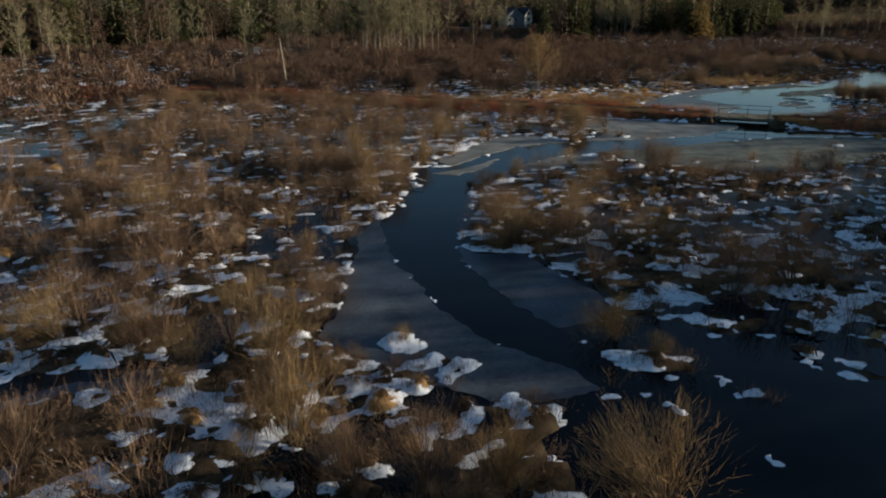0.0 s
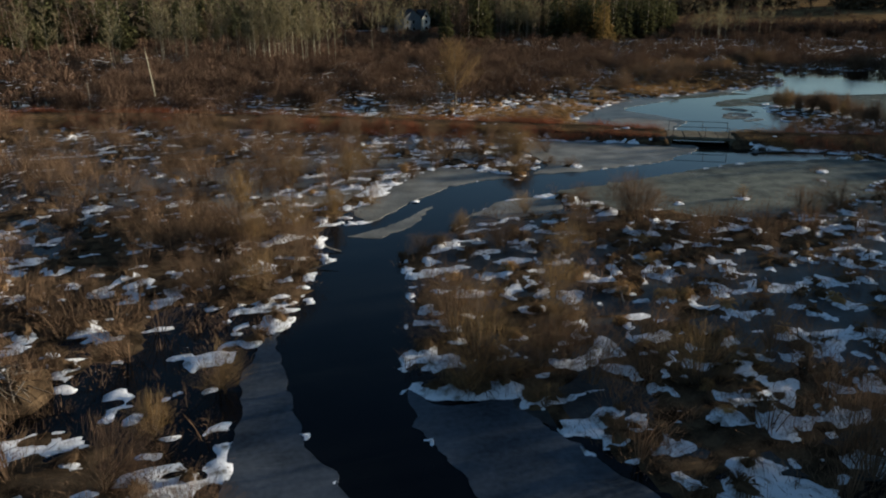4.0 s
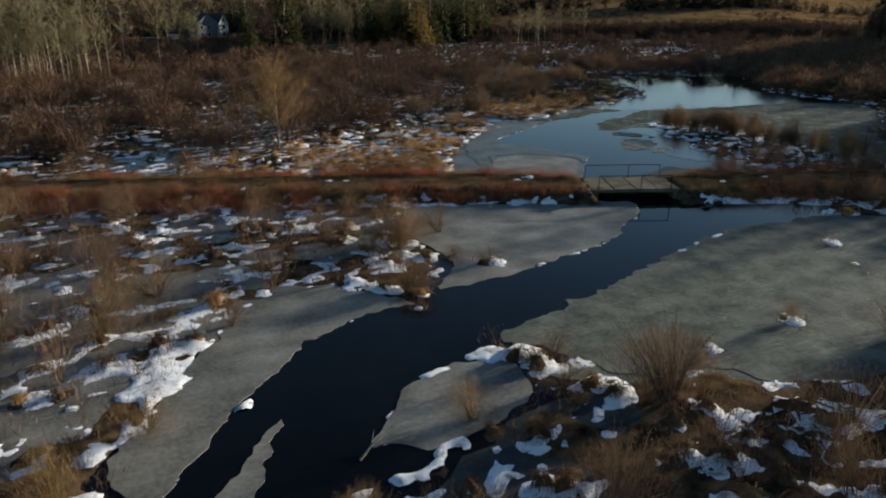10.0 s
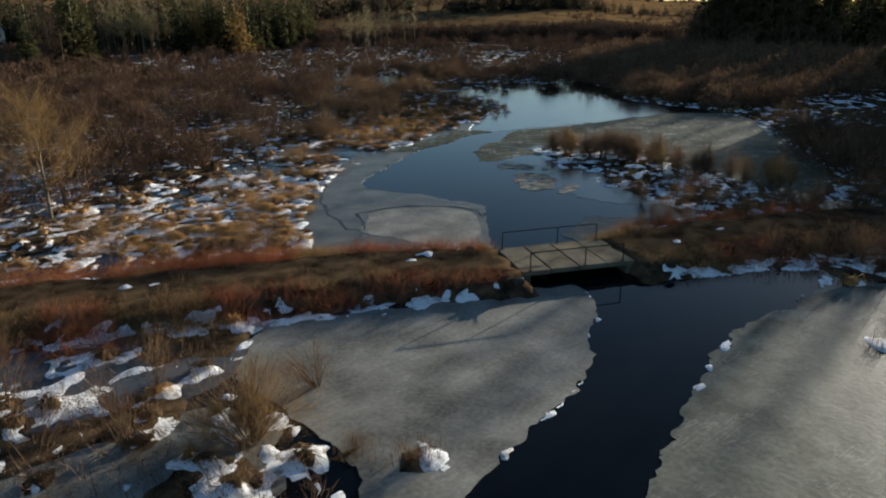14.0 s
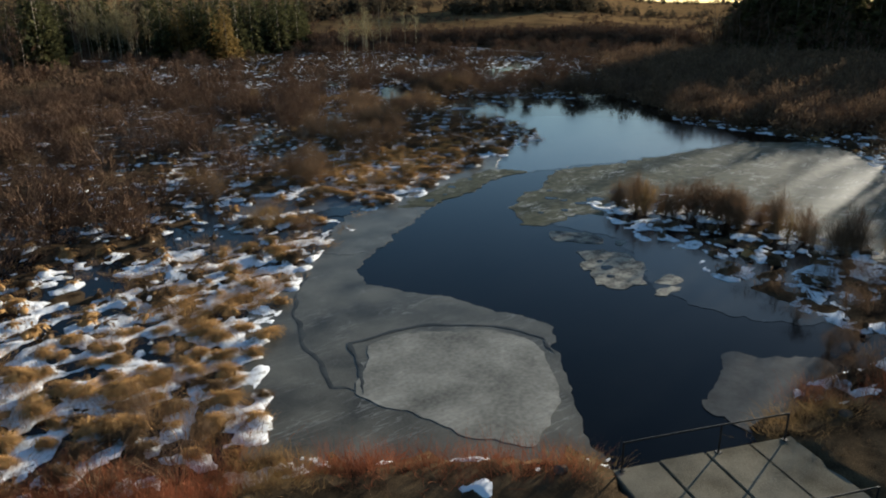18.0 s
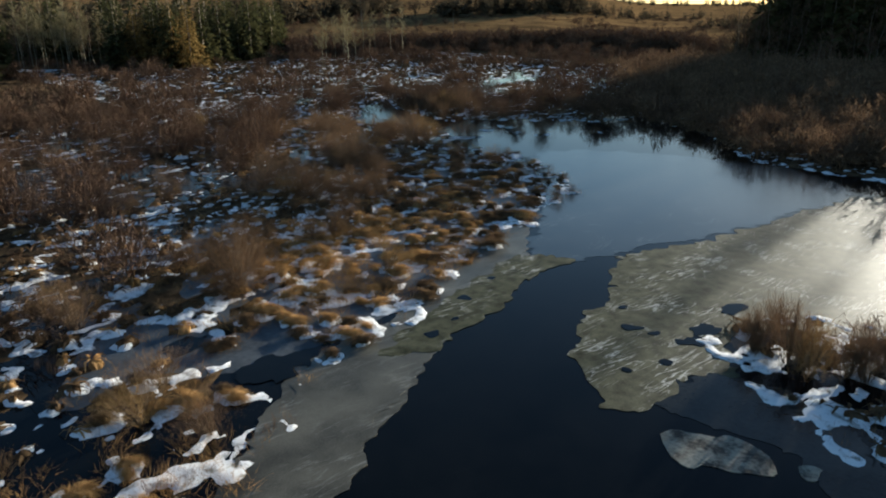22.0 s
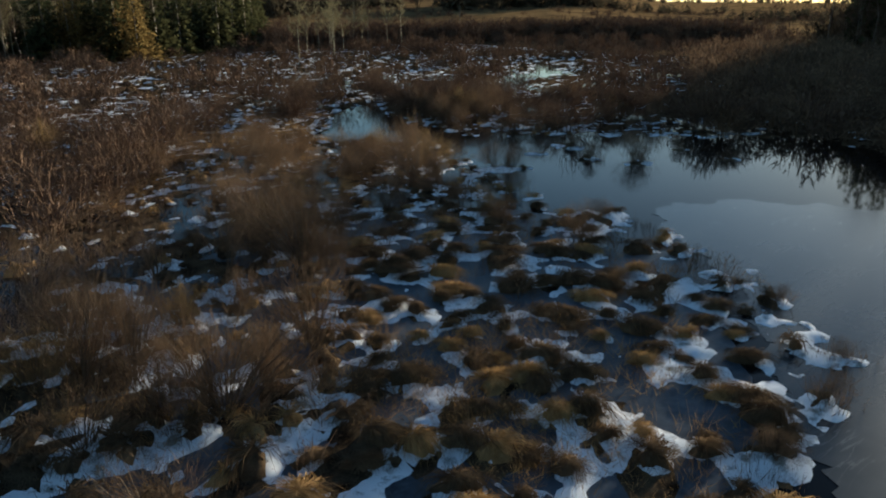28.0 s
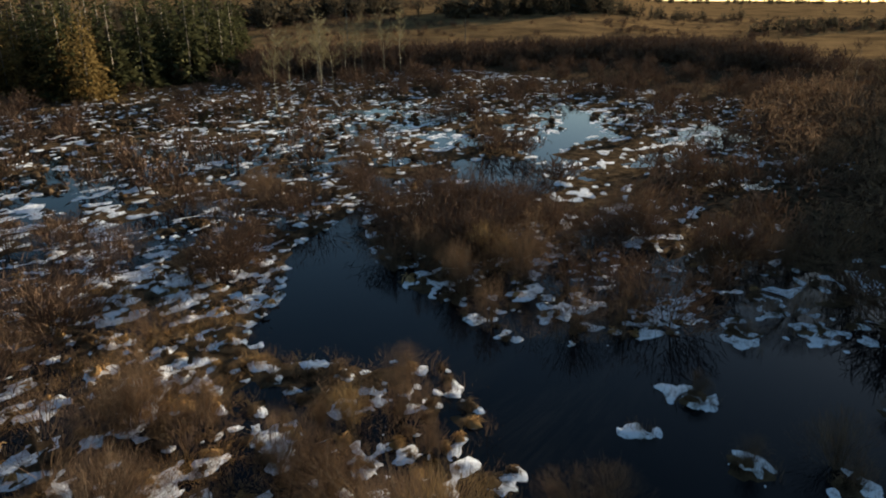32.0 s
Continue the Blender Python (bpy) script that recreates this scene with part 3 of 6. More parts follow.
SNOW_POND_ONE = [(65.2, 147.6, 1.1), (68.9, 150.4, 1.2), (75.2, 154.8, 1.5), (72.2, 139.6, 1.1), (73.4, 138.2, 1), (71, 133.4, 1.1), (67.8, 131.7, 1.1), (72.1, 132, 0.8), (71.5, 144.3, 1.1), (80.1,
    146.7, 1.5), (67, 133.9, 0.8), (63.4, 139.4, 1.1), (57.9, 142.1, 1.4), (59.1, 139.1, 1.2), (56.1, 140.8, 0.5), (63.9, 136.7, 0.9), (63.9, 133.9, 0.8), (67.4, 138.9, 0.8), (64.6, 143.2, 0.8),
    (92.6, 170.8, 1.1), (101.4, 163.3, 2), (94.3, 163.6, 2)]
SNOW_POND_TWO = [(90.4, 161.6, 1), (92.2, 157.2, 2), (90.5, 163.3, 0.6), (96.5, 163.1, 1.4), (92.7, 166.8, 1), (113.7, 167.5, 2), (80.9, 168.2, 1.4), (75.3, 170.1, 1.5), (73.7, 174.3, 0.8), (72.4,
    179.4, 1.8), (71.8, 176.6, 0.8), (81.7, 184.7, 2), (89, 180.3, 1), (84, 179.1, 0.8), (84.9, 172.5, 1.6), (87.2, 171.3, 0.8), (86.5, 166.8, 0.5), (99.4, 199.4, 2), (94.1, 199.2, 2), (84, 174.6,
    1.1), (85.1, 168.8, 1)]
SNOW_MARGIN_ONE = [(43.4, 131.2, 2.2), (43.7, 127.1, 2.2), (45.8, 124.5, 1.3), (49.4, 123.3, 1.3), (51.8, 124.8, 1), (51.2, 122.5, 1), (53.5, 123.5, 1), (57.2, 126.1, 1), (54.8, 125.4, 0.8), (41.3,
    128.6, 1.3), (41.9, 125.5, 1), (47.2, 122.6, 1.2), (48.3, 120.3, 0.6), (55.4, 140, 1.5), (49.7, 133.8, 1.2), (52.6, 129.5, 0.8), (47.1, 154.7, 1.7), (43.2, 140, 1.8), (47.7, 149, 2.2), (42.4,
    142.3, 1.6), (58.3, 131.1, 1.9)]
SNOW_MARGIN_TWO = [(64.9, 129.8, 1.2), (60, 126.5, 0.9), (46.9, 131.9, 1.1), (48, 127.4, 0.7), (50.6, 138, 1.7), (44.5, 128.2, 1.4), (26.9, 113.2, 1.5), (29.3, 116.4, 2.2), (30.5, 108.4, 1.1), (28.5,
    106.7, 1.2), (33.8, 112.1, 1.1), (36.5, 115.9, 1.9), (38.4, 116.9, 1.3), (39.2, 114.5, 0.9), (34.9, 127.4, 2.2), (31.6, 126.6, 1.8), (27.1, 117, 1.1), (33.5, 115.9, 1.5), (28.3, 113.6, 1.3),
    (54.6, 139.5, 1.7), (48.9, 126.3, 1.8)]
SNOW_FIRST = [(-1.6, 26.6, 1), (-1.8, 23.3, 0.5), (0.3, 23.7, 0.7), (3, 21.1, 1)]
SHRUBS_CLUMPS_ONE = [(58, 142.5, 1.1), (59.3, 141.7, 1.1), (56, 142.2, 1), (55.6, 145.9, 0.9), (66.4, 150.7, 1.2), (60.8, 142.1, 0.9), (58.7, 148, 1), (60.4, 147.7, 1), (57.1, 149.2, 1), (62.2, 147.4,
    1), (56.6, 152, 1), (67, 172.5, 1.2), (73.4, 169.4, 1), (75.1, 161.6, 1.2), (79.8, 166.3, 1.2), (80.6, 161, 1.3), (84, 168.2, 1), (44.7, 130.1, 1.1), (44.9, 133.5, 1), (44.4, 135.2, 1), (46.5,
    132.2, 0.9)]
SHRUBS_CLUMPS_TWO = [(57.9, 144.9, 1.3), (57.1, 147.2, 1.2), (47.8, 151.8, 1.3), (68.7, 154, 1.3), (66.9, 158.2, 1.3), (77.8, 158.3, 1.2), (67.1, 171.1, 1.2), (51.6, 177.4, 1.2), (47.8, 171.8, 1.2),
    (54, 148.1, 1.3), (62.8, 183.1, 1.2), (74.7, 174.2, 1), (76.1, 175.8, 1), (98.1, 178.9, 1.3), (100.8, 178.1, 1.4), (95.2, 178.7, 1.2), (94.8, 181.6, 1.1), (95.6, 185.3, 1), (104.4, 178, 1.1),
    (97.6, 208.9, 1.3), (94.2, 206.2, 1.3)]
SHRUBS_CLUMPS_THREE = [(84, 187.9, 0.8), (82.9, 188.8, 0.9), (112, 180.3, 1.2), (112, 176.7, 1.3), (108.9, 170.1, 1.3), (113, 166.8, 1.4), (114.7, 169.6, 1.4), (116.2, 165.5, 1.4), (72.3, 182.7, 0.9),
    (111.3, 214.8, 1), (98.7, 234.6, 1), (33.8, 158.9, 1.5), (36, 131.5, 1.2), (38.3, 122, 1), (47.5, 134.7, 1.3), (45.2, 149.2, 1.3), (43.4, 167.2, 1.3), (26.2, 145.6, 1.3), (28.7, 173.7, 1.3),
    (21.8, 140.5, 1.3), (63.2, 144.3, 1.2)]
FLIGHT_STRIP = [(0, 12), (-1, 40), (8, 62), (22, 82), (45, 112), (72, 150), (84, 168)]
MELT_HOLES = [(57.1, 113.6, 0.55), (57.4, 112.6, 0.3), (55.4, 110.4, 0.4), (58.2, 110.9, 0.7), (59.6, 111.5, 0.9), (53.5, 111.2, 0.3), (62.8, 111.7, 0.8), (58.8, 115.4, 0.25), (48.4, 100.6, 0.35), (48.9, 101.6, 0.3), (47.4, 99.6, 0.3),
              (53.4, 121.4, 0.45), (56.4, 122.6, 0.35), (49.6, 119.0, 0.5), (51.4, 119.6, 0.3), (42.2, 120.5, 1.7), (40.4, 125.1, 1.1)]
POOL_LOW = [(40.2, 119.4), (43.4, 118.8), (44.3, 120.6), (43.6, 122.2), (41.2, 122.2), (40.0, 120.9)]
POOL_HIGH = [(39.0, 124.4), (40.8, 123.9), (41.8, 125.2), (40.8, 126.3), (39.2, 126.0)]
WETS = [POOL_LOW, POOL_HIGH, STREAM, BRANCH, POND, NORTH_CHANNEL, NORTH_POND, NORTH_ARM, NORTH_POOL, ICE_WEST_LOW, ICE_WEST_END, ICE_WEST_UP, ICE_BRIDGE, ICE_EAST, ICE_EAST_LOW, ICE_INNER, SIDE_CHANNEL]


def wet(x, y):
    w = np.full(np.shape(x), -8.0)
    for outline in WETS:
        w = np.maximum(w, inside(x, y, outline))
    w = np.minimum(w, -inside(x, y, ISLAND))
    wx_, wy_ = x + 1.3 * (fbm(x, y, 1.5, 141, 2) - 0.5), y + 1.3 * (fbm(x, y, 1.5, 143, 2) - 0.5)
    for cx, cy, r in ISLETS:
        w = np.minimum(w, np.hypot(wx_ - cx, wy_ - cy) - r)
    return w


def hill(x, y, d):
    """The slope behind the northern field."""
    az = np.degrees(np.arctan2(x - 30, y - 100))
    return 0.042 * np.clip(d - 330, 0, 500) * step(55, 46, az) * step(-70, -10, az)


def far_rise(x, y):
    d = np.hypot(x - 30, y - 100)
    north = step(0.1, 0.5, y / (np.abs(x) + np.abs(y) + 1))
    return 0.023 * np.maximum(d - 330, 0) * (0.35 + 0.65 * north) * (1 - 0.55 * step(900, 2600, d)) + step(170, 300, d) * 0.8 + hill(x, y, d)


PITCH = 1.3       # mean distance between tussocks


def tussock_of(i, j):
    """The tussock of a cell: place, width, height."""
    px, py = (i + 0.1 + 0.8 * hash2(i, j, 81)) * PITCH, (j + 0.1 + 0.8 * hash2(i, j, 83)) * PITCH
    size = 0.28 + 0.28 * hash2(i, j, 85) ** 1.4
    size = size * (1 - 0.18 * step(150, 165, py))
    return px, py, size, tussock_cover(px, py) > hash2(i, j, 87)


def blob(x, y, cx, cy, rx, ry):
    return np.exp(-((x - cx) / rx) ** 2 - ((y - cy) / ry) ** 2)


def tussock_cover(x, y):
    c = 0.30 + 0.65 * blob(x, y, 24, 105, 15, 11) + 0.65 * blob(x, y, 60, 137, 20, 16) + 0.55 * blob(x, y, 80, 176, 18, 22) + 0.2 * blob(x, y, -6, 22, 12, 5) + 0.5 * blob(x, y, -1.5, 23.6, 4.0, 2.5)
    return c - 0.2 * blob(x, y, 8, 78, 12, 10) + 0.35 * blob(x, y, 17, 48, 13, 14)


def tussock_bumps(x, y):
    """Height and wider halo of the tussocks at many places."""
    i0, j0 = np.floor(x / PITCH), np.floor(y / PITCH)
    bump, halo = np.zeros(np.shape(x)), np.zeros(np.shape(x))
    for a in (-1, 0, 1):
        for b in (-1, 0, 1):
            px, py, size, there = tussock_of(i0 + a, j0 + b)
            r2 = ((x - px) ** 2 + (y - py) ** 2) / size ** 2
            bump = np.maximum(bump, there * (0.10 + 0.2 * size) * np.exp(-r2 ** 1.5))
            halo = np.maximum(halo, there * np.exp(-((x - px - 0.12) ** 2 + (y - py + 0.22) ** 2) / size ** 2 / 2.2))
    return bump, halo


def terrain(x, y, w=None, lumps=None):
    x, y = np.asarray(x, float), np.asarray(y, float)
    w = wet(x, y) if w is None else w
    lumps = tussock_bumps(x, y)[0] if lumps is None else lumps
    edge = w + 0.9 * (fbm(x, y, 2.2, 3) - 0.5)
    land = -0.03 + 0.30 * (fbm(x, y, 2.6, 5) - 0.5) + 0.30 * (fbm(x, y, 9.0, 9, 2) - 0.5)
    d = line_distance(x, y, TRAIL)
    far = step(110, 170, np.hypot(x - 30, y - 100)) * (1 - step(0.15, 0.5, blob(x, y, 118, 232, 62, 60)))
    land = land + 0.16 * blob(x, y, 130, 178, 20, 15) - 0.17 * blob(x, y, 80, 160, 13, 9) + 0.03 * blob(x, y, 16, 44, 12, 17) + 0.08 * blob(x, y, -13, 40, 12, 22) - 0.08 * blob(x, y, 98, 165, 10, 8)
    for cx, cy, r in ISLETS:
        land = np.maximum(land, 0.10 - 0.14 * ((x - cx) ** 2 + (y - cy) ** 2) / r ** 2)
    land = land + 0.4 * far + lumps * (1 - far) * step(3.4, 5, d)
    h = land + (-0.55 - land) * step(-0.30, 0.4, edge)
    u, v = math.cos(radians(BRIDGE_TURN)), math.sin(radians(BRIDGE_TURN))
    along = np.abs((x - BRIDGE_AT[0]) * u + (y - BRIDGE_AT[1]) * v)
    berm = 0.74 * (1 - step(2.0, 4.0, d + 0.9 * (fbm(x, y, 1.8, 21) - 0.5))) + 0.12 * (fbm(x, y, 1.1, 23) - 0.5)
    berm = berm - 0.06 * np.exp(-((np.abs(d) - 0.85) / 0.3) ** 2)
    berm = np.where(along < 3.0, -0.5, berm)
    h = np.where((berm > 0.02) & (d < 4.6), np.maximum(h, berm), h)
    return h + far_rise(x, y)


def mesh_object(name, verts, faces, mat, smooth=False):
    """An object from arrays of corners and of faces with three or four corners each."""
    me = bpy.data.meshes.new(name)
    faces = np.asarray(faces, np.int32)
    k = faces.shape[1]
    me.vertices.add(len(verts))
    me.vertices.foreach_set("co", np.asarray(verts, np.float32).ravel())
    me.loops.add(faces.size)
    me.loops.foreach_set("vertex_index", faces.ravel())
    me.polygons.add(len(faces))
    me.polygons.foreach_set("loop_start", np.arange(0, faces.size, k, dtype=np.int32))
    if smooth:
        me.polygons.foreach_set("use_smooth", np.ones(len(faces), bool))
    me.update(calc_edges=True)
    me.materials.append(mat)
    return new(name, me)


def shape_mesh(name, shape, mat):
    ob = mesh_object(name, shape[0], shape[1], mat)
    me = ob.data
    bpy.data.objects.remove(ob)
    return me


def grid_faces(nx, ny):
    a = (np.arange(ny - 1)[:, None] * nx + np.arange(nx - 1)[None, :]).ravel()
    return np.stack([a, a + 1, a + nx + 1, a + nx], 1)


def spread(lo, hi, pitch, reach, beyond):
    """Even steps from lo to hi, coarser ones beyond, then growing steps out to reach on both sides."""
    g, s, p = [], pitch * 2.4, 0.0
    while p < reach:
        s *= 1.16
        p += s
        g.append(p)
    g = np.array(g)
    more = np.arange(hi, hi + beyond, pitch * 2.4)
    return np.concatenate([lo - g[::-1], np.arange(lo, hi - 1e-6, pitch), more, more[-1] + g])


# ---------------------------------------------------------------- ground, water, ice
GX, GY = spread(-34, 106, 0.64, 3200, 80), spread(12, 198, 0.64, 3200, 90)
XX, YY = np.meshgrid(GX, GY)
ZZ = terrain(XX, YY)
faces = grid_faces(len(GX), len(GY))
ground = mesh_object("ground", np.stack([XX, YY, ZZ], -1).reshape(-1, 3), faces, M_GROUND, True)
tagged(ground, "brown marsh floor of hummocks, litter and mud", "ground", kind="structure")
fx, fy = XX.ravel()[faces].mean(1), YY.ravel()[faces].mean(1)
slot = np.zeros(len(faces), np.int32)
slot[line_distance(fx, fy, TRAIL) < 2.0 + 0.8 * (fbm(fx, fy, 2.0, 91) - 0.5)] = 1
slot[(np.hypot(fx - 30, fy - 100) > 300) & (fy > 160)] = 2
for m in (M_TRAIL, M_FIELD):
    ground.data.materials.append(m)
ground.data.polygons.foreach_set("material_index", slot)

wv = [(-260, -150, 0), (300, -150, 0), (300, 330, 0), (-260, 330, 0)]
water = tagged(mesh_object("water", wv, [(0, 1, 2, 3)], M_WATER), "still dark stream and pond water", "water", kind="structure")


def sheet(name, outline, z, thick, mat, jag=0.35, label="", pieces=0.22):
    """A sheet of ice with a broken edge and a thickness."""
    pts = []
    n = len(outline)
    for k in range(n):
        a, b = Vector(outline[k]), Vector(outline[(k + 1) % n])
        m = max(1, int((b - a).length / pieces))
        pts += [a.lerp(b, q / m) for q in range(m)]
    for _ in range(3):
        pts = [(pts[k - 1] + pts[k] * 2 + pts[(k + 1) % len(pts)]) / 4 for k in range(len(pts))]
    px, py = np.array([p.x for p in pts]), np.array([p.y for p in pts])
    dx = fbm(px, py, 1.8, 31) - 0.5 + 0.7 * (vnoise(px, py, 0.6, 33) - 0.5) + 0.35 * (vnoise(px, py, 0.28, 34) - 0.5)
    dy = fbm(px, py, 1.8, 37) - 0.5 + 0.7 * (vnoise(px, py, 0.6, 39) - 0.5) + 0.35 * (vnoise(px, py, 0.28, 40) - 0.5)
    out = list(zip(px + 2 * jag * dx, py + 2 * jag * dy))
    if sum(out[k - 1][0] * out[k][1] - out[k][0] * out[k - 1][1] for k in range(len(out))) < 0:
        out.reverse()
    n = len(out)
    flat, _, tris, *_ = delaunay_2d_cdt([Vector(p) for p in out], [(k, (k + 1) % n) for k in range(n)], [], 1, 1e-4)
    verts, polys = [(p.x, p.y, z) for p in flat], []
    for q in tris:
        a, c, d = (flat[k] for k in q[:3])
        polys.append(tuple(q) if (c - a).cross(d - a) > 0 else tuple(q)[::-1])
    edge = {}
    for q in polys:
        for k in range(3):
            edge[(q[k - 1], q[k])] = 1
    rim = [(a, c) for a, c in edge if (c, a) not in edge]
    m = len(verts)
    verts += verts + [(x, y, z - thick) for x, y, _ in verts]
    polys += [q for a, c in rim for q in ((a + m, a + 2 * m, c + 2 * m), (a + m, c + 2 * m, c + m))]
    ob = mesh_object(name, verts, polys, mat)
    return tagged(ob, label, "ice", "sheets of ice", "structure")


def strip(line, width):
    """The outline of a band along a line."""
    left, right = [], []
    for k, p in enumerate(line):
        a, b = Vector(line[max(k - 1, 0)]), Vector(line[min(k + 1, len(line) - 1)])
        d = (b - a).normalized()
        w = width * (0.6 + 0.8 * float(vnoise(p[0], p[1], 1.3, 44))) / 2
        left.append((p[0] - d.y * w, p[1] + d.x * w))
        right.append((p[0] + d.y * w, p[1] - d.x * w))
    return left + right[::-1]


sheet("ice_west_low", ICE_WEST_LOW, 0.03, 0.06, M_ICE_BLUE, 0.2, "smooth blue-grey shore ice along the stream")
sheet("ice_west_up", ICE_WEST_UP, 0.03, 0.06, M_ICE, 0.3, "smooth grey shore ice along the stream")
sheet("ice_bridge", ICE_BRIDGE, 0.03, 0.06, M_ICE, 0.25, "pale grey ice plate beside the trail bank")
sheet("ice_east", ICE_EAST, 0.035, 0.06, M_ICE_GREEN, 0.35, "broad mottled grey-green ice field beside the stream")
sheet("ice_east_low", ICE_EAST_LOW, 0.03, 0.06, M_ICE, 0.2, "grey shore ice at the stream bend")
sheet("ice_mid", ICE_MID, 0.02, 0.04, M_ICE, 0.25, "thin tongue of pale ice in dark water")
sheet("ice_inner", ICE_INNER, 0.02, 0.04, M_ICE_BLUE, 0.25, "thin dark ice at the inner bend")
sheet("ice_pond_west", ICE_POND_WEST, 0.02, 0.04, M_ICE_THIN, 0.25, "dull grey ice shelf at the pond edge")
sheet("ice_plate", ICE_PLATE, 0.034, 0.03, M_ICE, 0.2, "pale raised ice plate in the pond")


def seam(name, line, width, z, mat, label):
    """A narrow wandering band of dark ice, a low ridge in section."""
    pts = []
    for k in range(len(line) - 1):
        a, b = Vector(line[k]), Vector(line[k + 1])
        m = max(1, int((b - a).length / 0.3))
        pts += [a.lerp(b, q / m) for q in range(m)]
    px, py = np.array([p.x for p in pts]), np.array([p.y for p in pts])
    px, py = px + 0.9 * (fbm(px, py, 1.7, 131) - 0.5), py + 0.9 * (fbm(px, py, 1.7, 137) - 0.5)
    gx_, gy_ = np.gradient(px), np.gradient(py)
    ln = np.hypot(gx_, gy_) + 1e-9
    w = width * (0.15 + 1.0 * vnoise(px, py, 0.9, 139)) * step(0, 3, np.minimum(np.arange(len(px)), len(px) - 1 - np.arange(len(px))))
    v = np.concatenate([np.stack([px - gy_ / ln * w * s_, py + gx_ / ln * w * s_, np.full(len(px), z + zz)], 1) for s_, zz in ((-1, -0.004), (0, 0.006), (1, -0.004))])
    n = len(px)
    f = [(k + r * n, k + (r + 1) * n, k + 1 + (r + 1) * n, k + 1 + r * n)[::-1] for r in (0, 1) for k in range(n - 1)]
    return tagged(mesh_object(name, v, f, mat), label, "ice", "sheets of ice", "structure")


seam("ice_crack", [(35.0, 110.8), (33.2, 108.6), (31.7, 106.2), (30.6, 103.4), (30.0, 100.8), (29.6, 98.6), (30.3, 97.2)], 0.16, 0.027, M_ICE_DARK, "dark refrozen crack in the pond ice")
seam("ice_rim", [(30.3, 97.2), (31.6, 99.6), (32.2, 101.2), (34.8, 101.0), (38.1, 98.8), (39.0, 96.6), (38.4, 94.6)], 0.14, 0.037, M_ICE_DARK, "dark refrozen crack round the pale ice plate")
sheet("ice_tongue", ICE_TONGUE, 0.03, 0.05, M_ICE_FROST, 0.6, "frosted broken ice tongue in the pond")
sheet("ice_sliver", ICE_SLIVER, 0.03, 0.05, M_ICE_FROST, 0.3, "small frosted ice floe in the pond")
for cx, cy, rx, ry in ((49.5, 97.2, 0.95, 0.55), (48.0, 96.3, 1.1, 0.4), (52.6, 103.2, 0.7, 0.4)):
    sheet("ice_floe", [(cx + rx * math.cos(k * 0.785), cy + ry * math.sin(k * 0.785)) for k in range(8)], 0.034, 0.05, M_ICE_FROST, 0.3, "small frosted ice floe beside the broken tongue", 0.15)
sheet("ice_island", ICE_ISLAND, 0.018, 0.03, M_ICE_CLEAR, 0.4, "clear dark ice beside the island")
# the dark ice colour stands in for the shade on this slab
sheet("ice_slab", ICE_SLAB, 0.03, 0.05, M_ICE_DARK, 0.3, "grey-green ice beside the bridge, coloured dark for shade")
sheet("ice_pond_north", ICE_POND_NORTH, 0.025, 0.05, M_ICE_WHITE, 0.5, "frosted ice with white cracks on the pond")
sheet("ice_pond_far", ICE_POND_FAR, 0.015, 0.03, M_ICE_GREY, 0.6, "smooth grey ice over the far pond")
sheet("ice_shore_north", ICE_SHORE_NORTH, 0.032, 0.04, M_ICE_THIN, 0.4, "thin grey ice with white cracks along the tussock shore")
sheet("ice_lace", ICE_LACE, 0.036, 0.03, M_ICE_WHITE, 0.45, "frosted speckled ice shelf with a ragged edge", 0.22)
sheet("ice_marsh_east", ICE_MARSH_EAST, 0.010, 0.03, M_ICE_DARK, 0.5, "dark grey ice in the hollows of the eastern marsh", 1.0)
sheet("ice_east_shore", ICE_EAST_SHORE, 0.016, 0.03, M_ICE_GREEN, 0.4, "grey-green ice running in under the bank", 0.6)
sheet("ice_marsh_west", ICE_MARSH_WEST, 0.012, 0.03, M_ICE, 0.5, "grey ice in the hollows of the marsh", 1.0)
sheet("ice_marsh_bank", ICE_MARSH_BANK, 0.012, 0.03, M_ICE_BLUE, 0.5, "blue-grey ice in the hollows below the trail bank", 1.0)
sheet("ice_marsh_south", ICE_MARSH_SOUTH, 0.012, 0.03, M_ICE_BLUE, 0.4, "blue-grey ice in a marsh hollow", 1.0)
sheet("ice_marsh_north", ICE_MARSH_NORTH, 0.010, 0.03, M_ICE_BLUE, 0.5, "blue-grey ice between the tussocks", 1.0)

# dark melt holes and refrozen pools
for cx, cy, r in MELT_HOLES:
    ring = [(cx + r * (0.75 + 0.5 * hash2(np.array(k), np.array(int(cx * 10)), 7)) * math.cos(k * 0.785), cy + r * (0.6 + 0.4 * hash2(np.array(k), np.array(int(cy * 10)), 9)) * math.sin(k * 0.785)) for k in range(8)]
    sheet("ice_melt_hole", ring, 0.042, 0.006, M_WATER, 0.5 * min(r, 1.0), "dark open melt hole in the ice", 0.09)

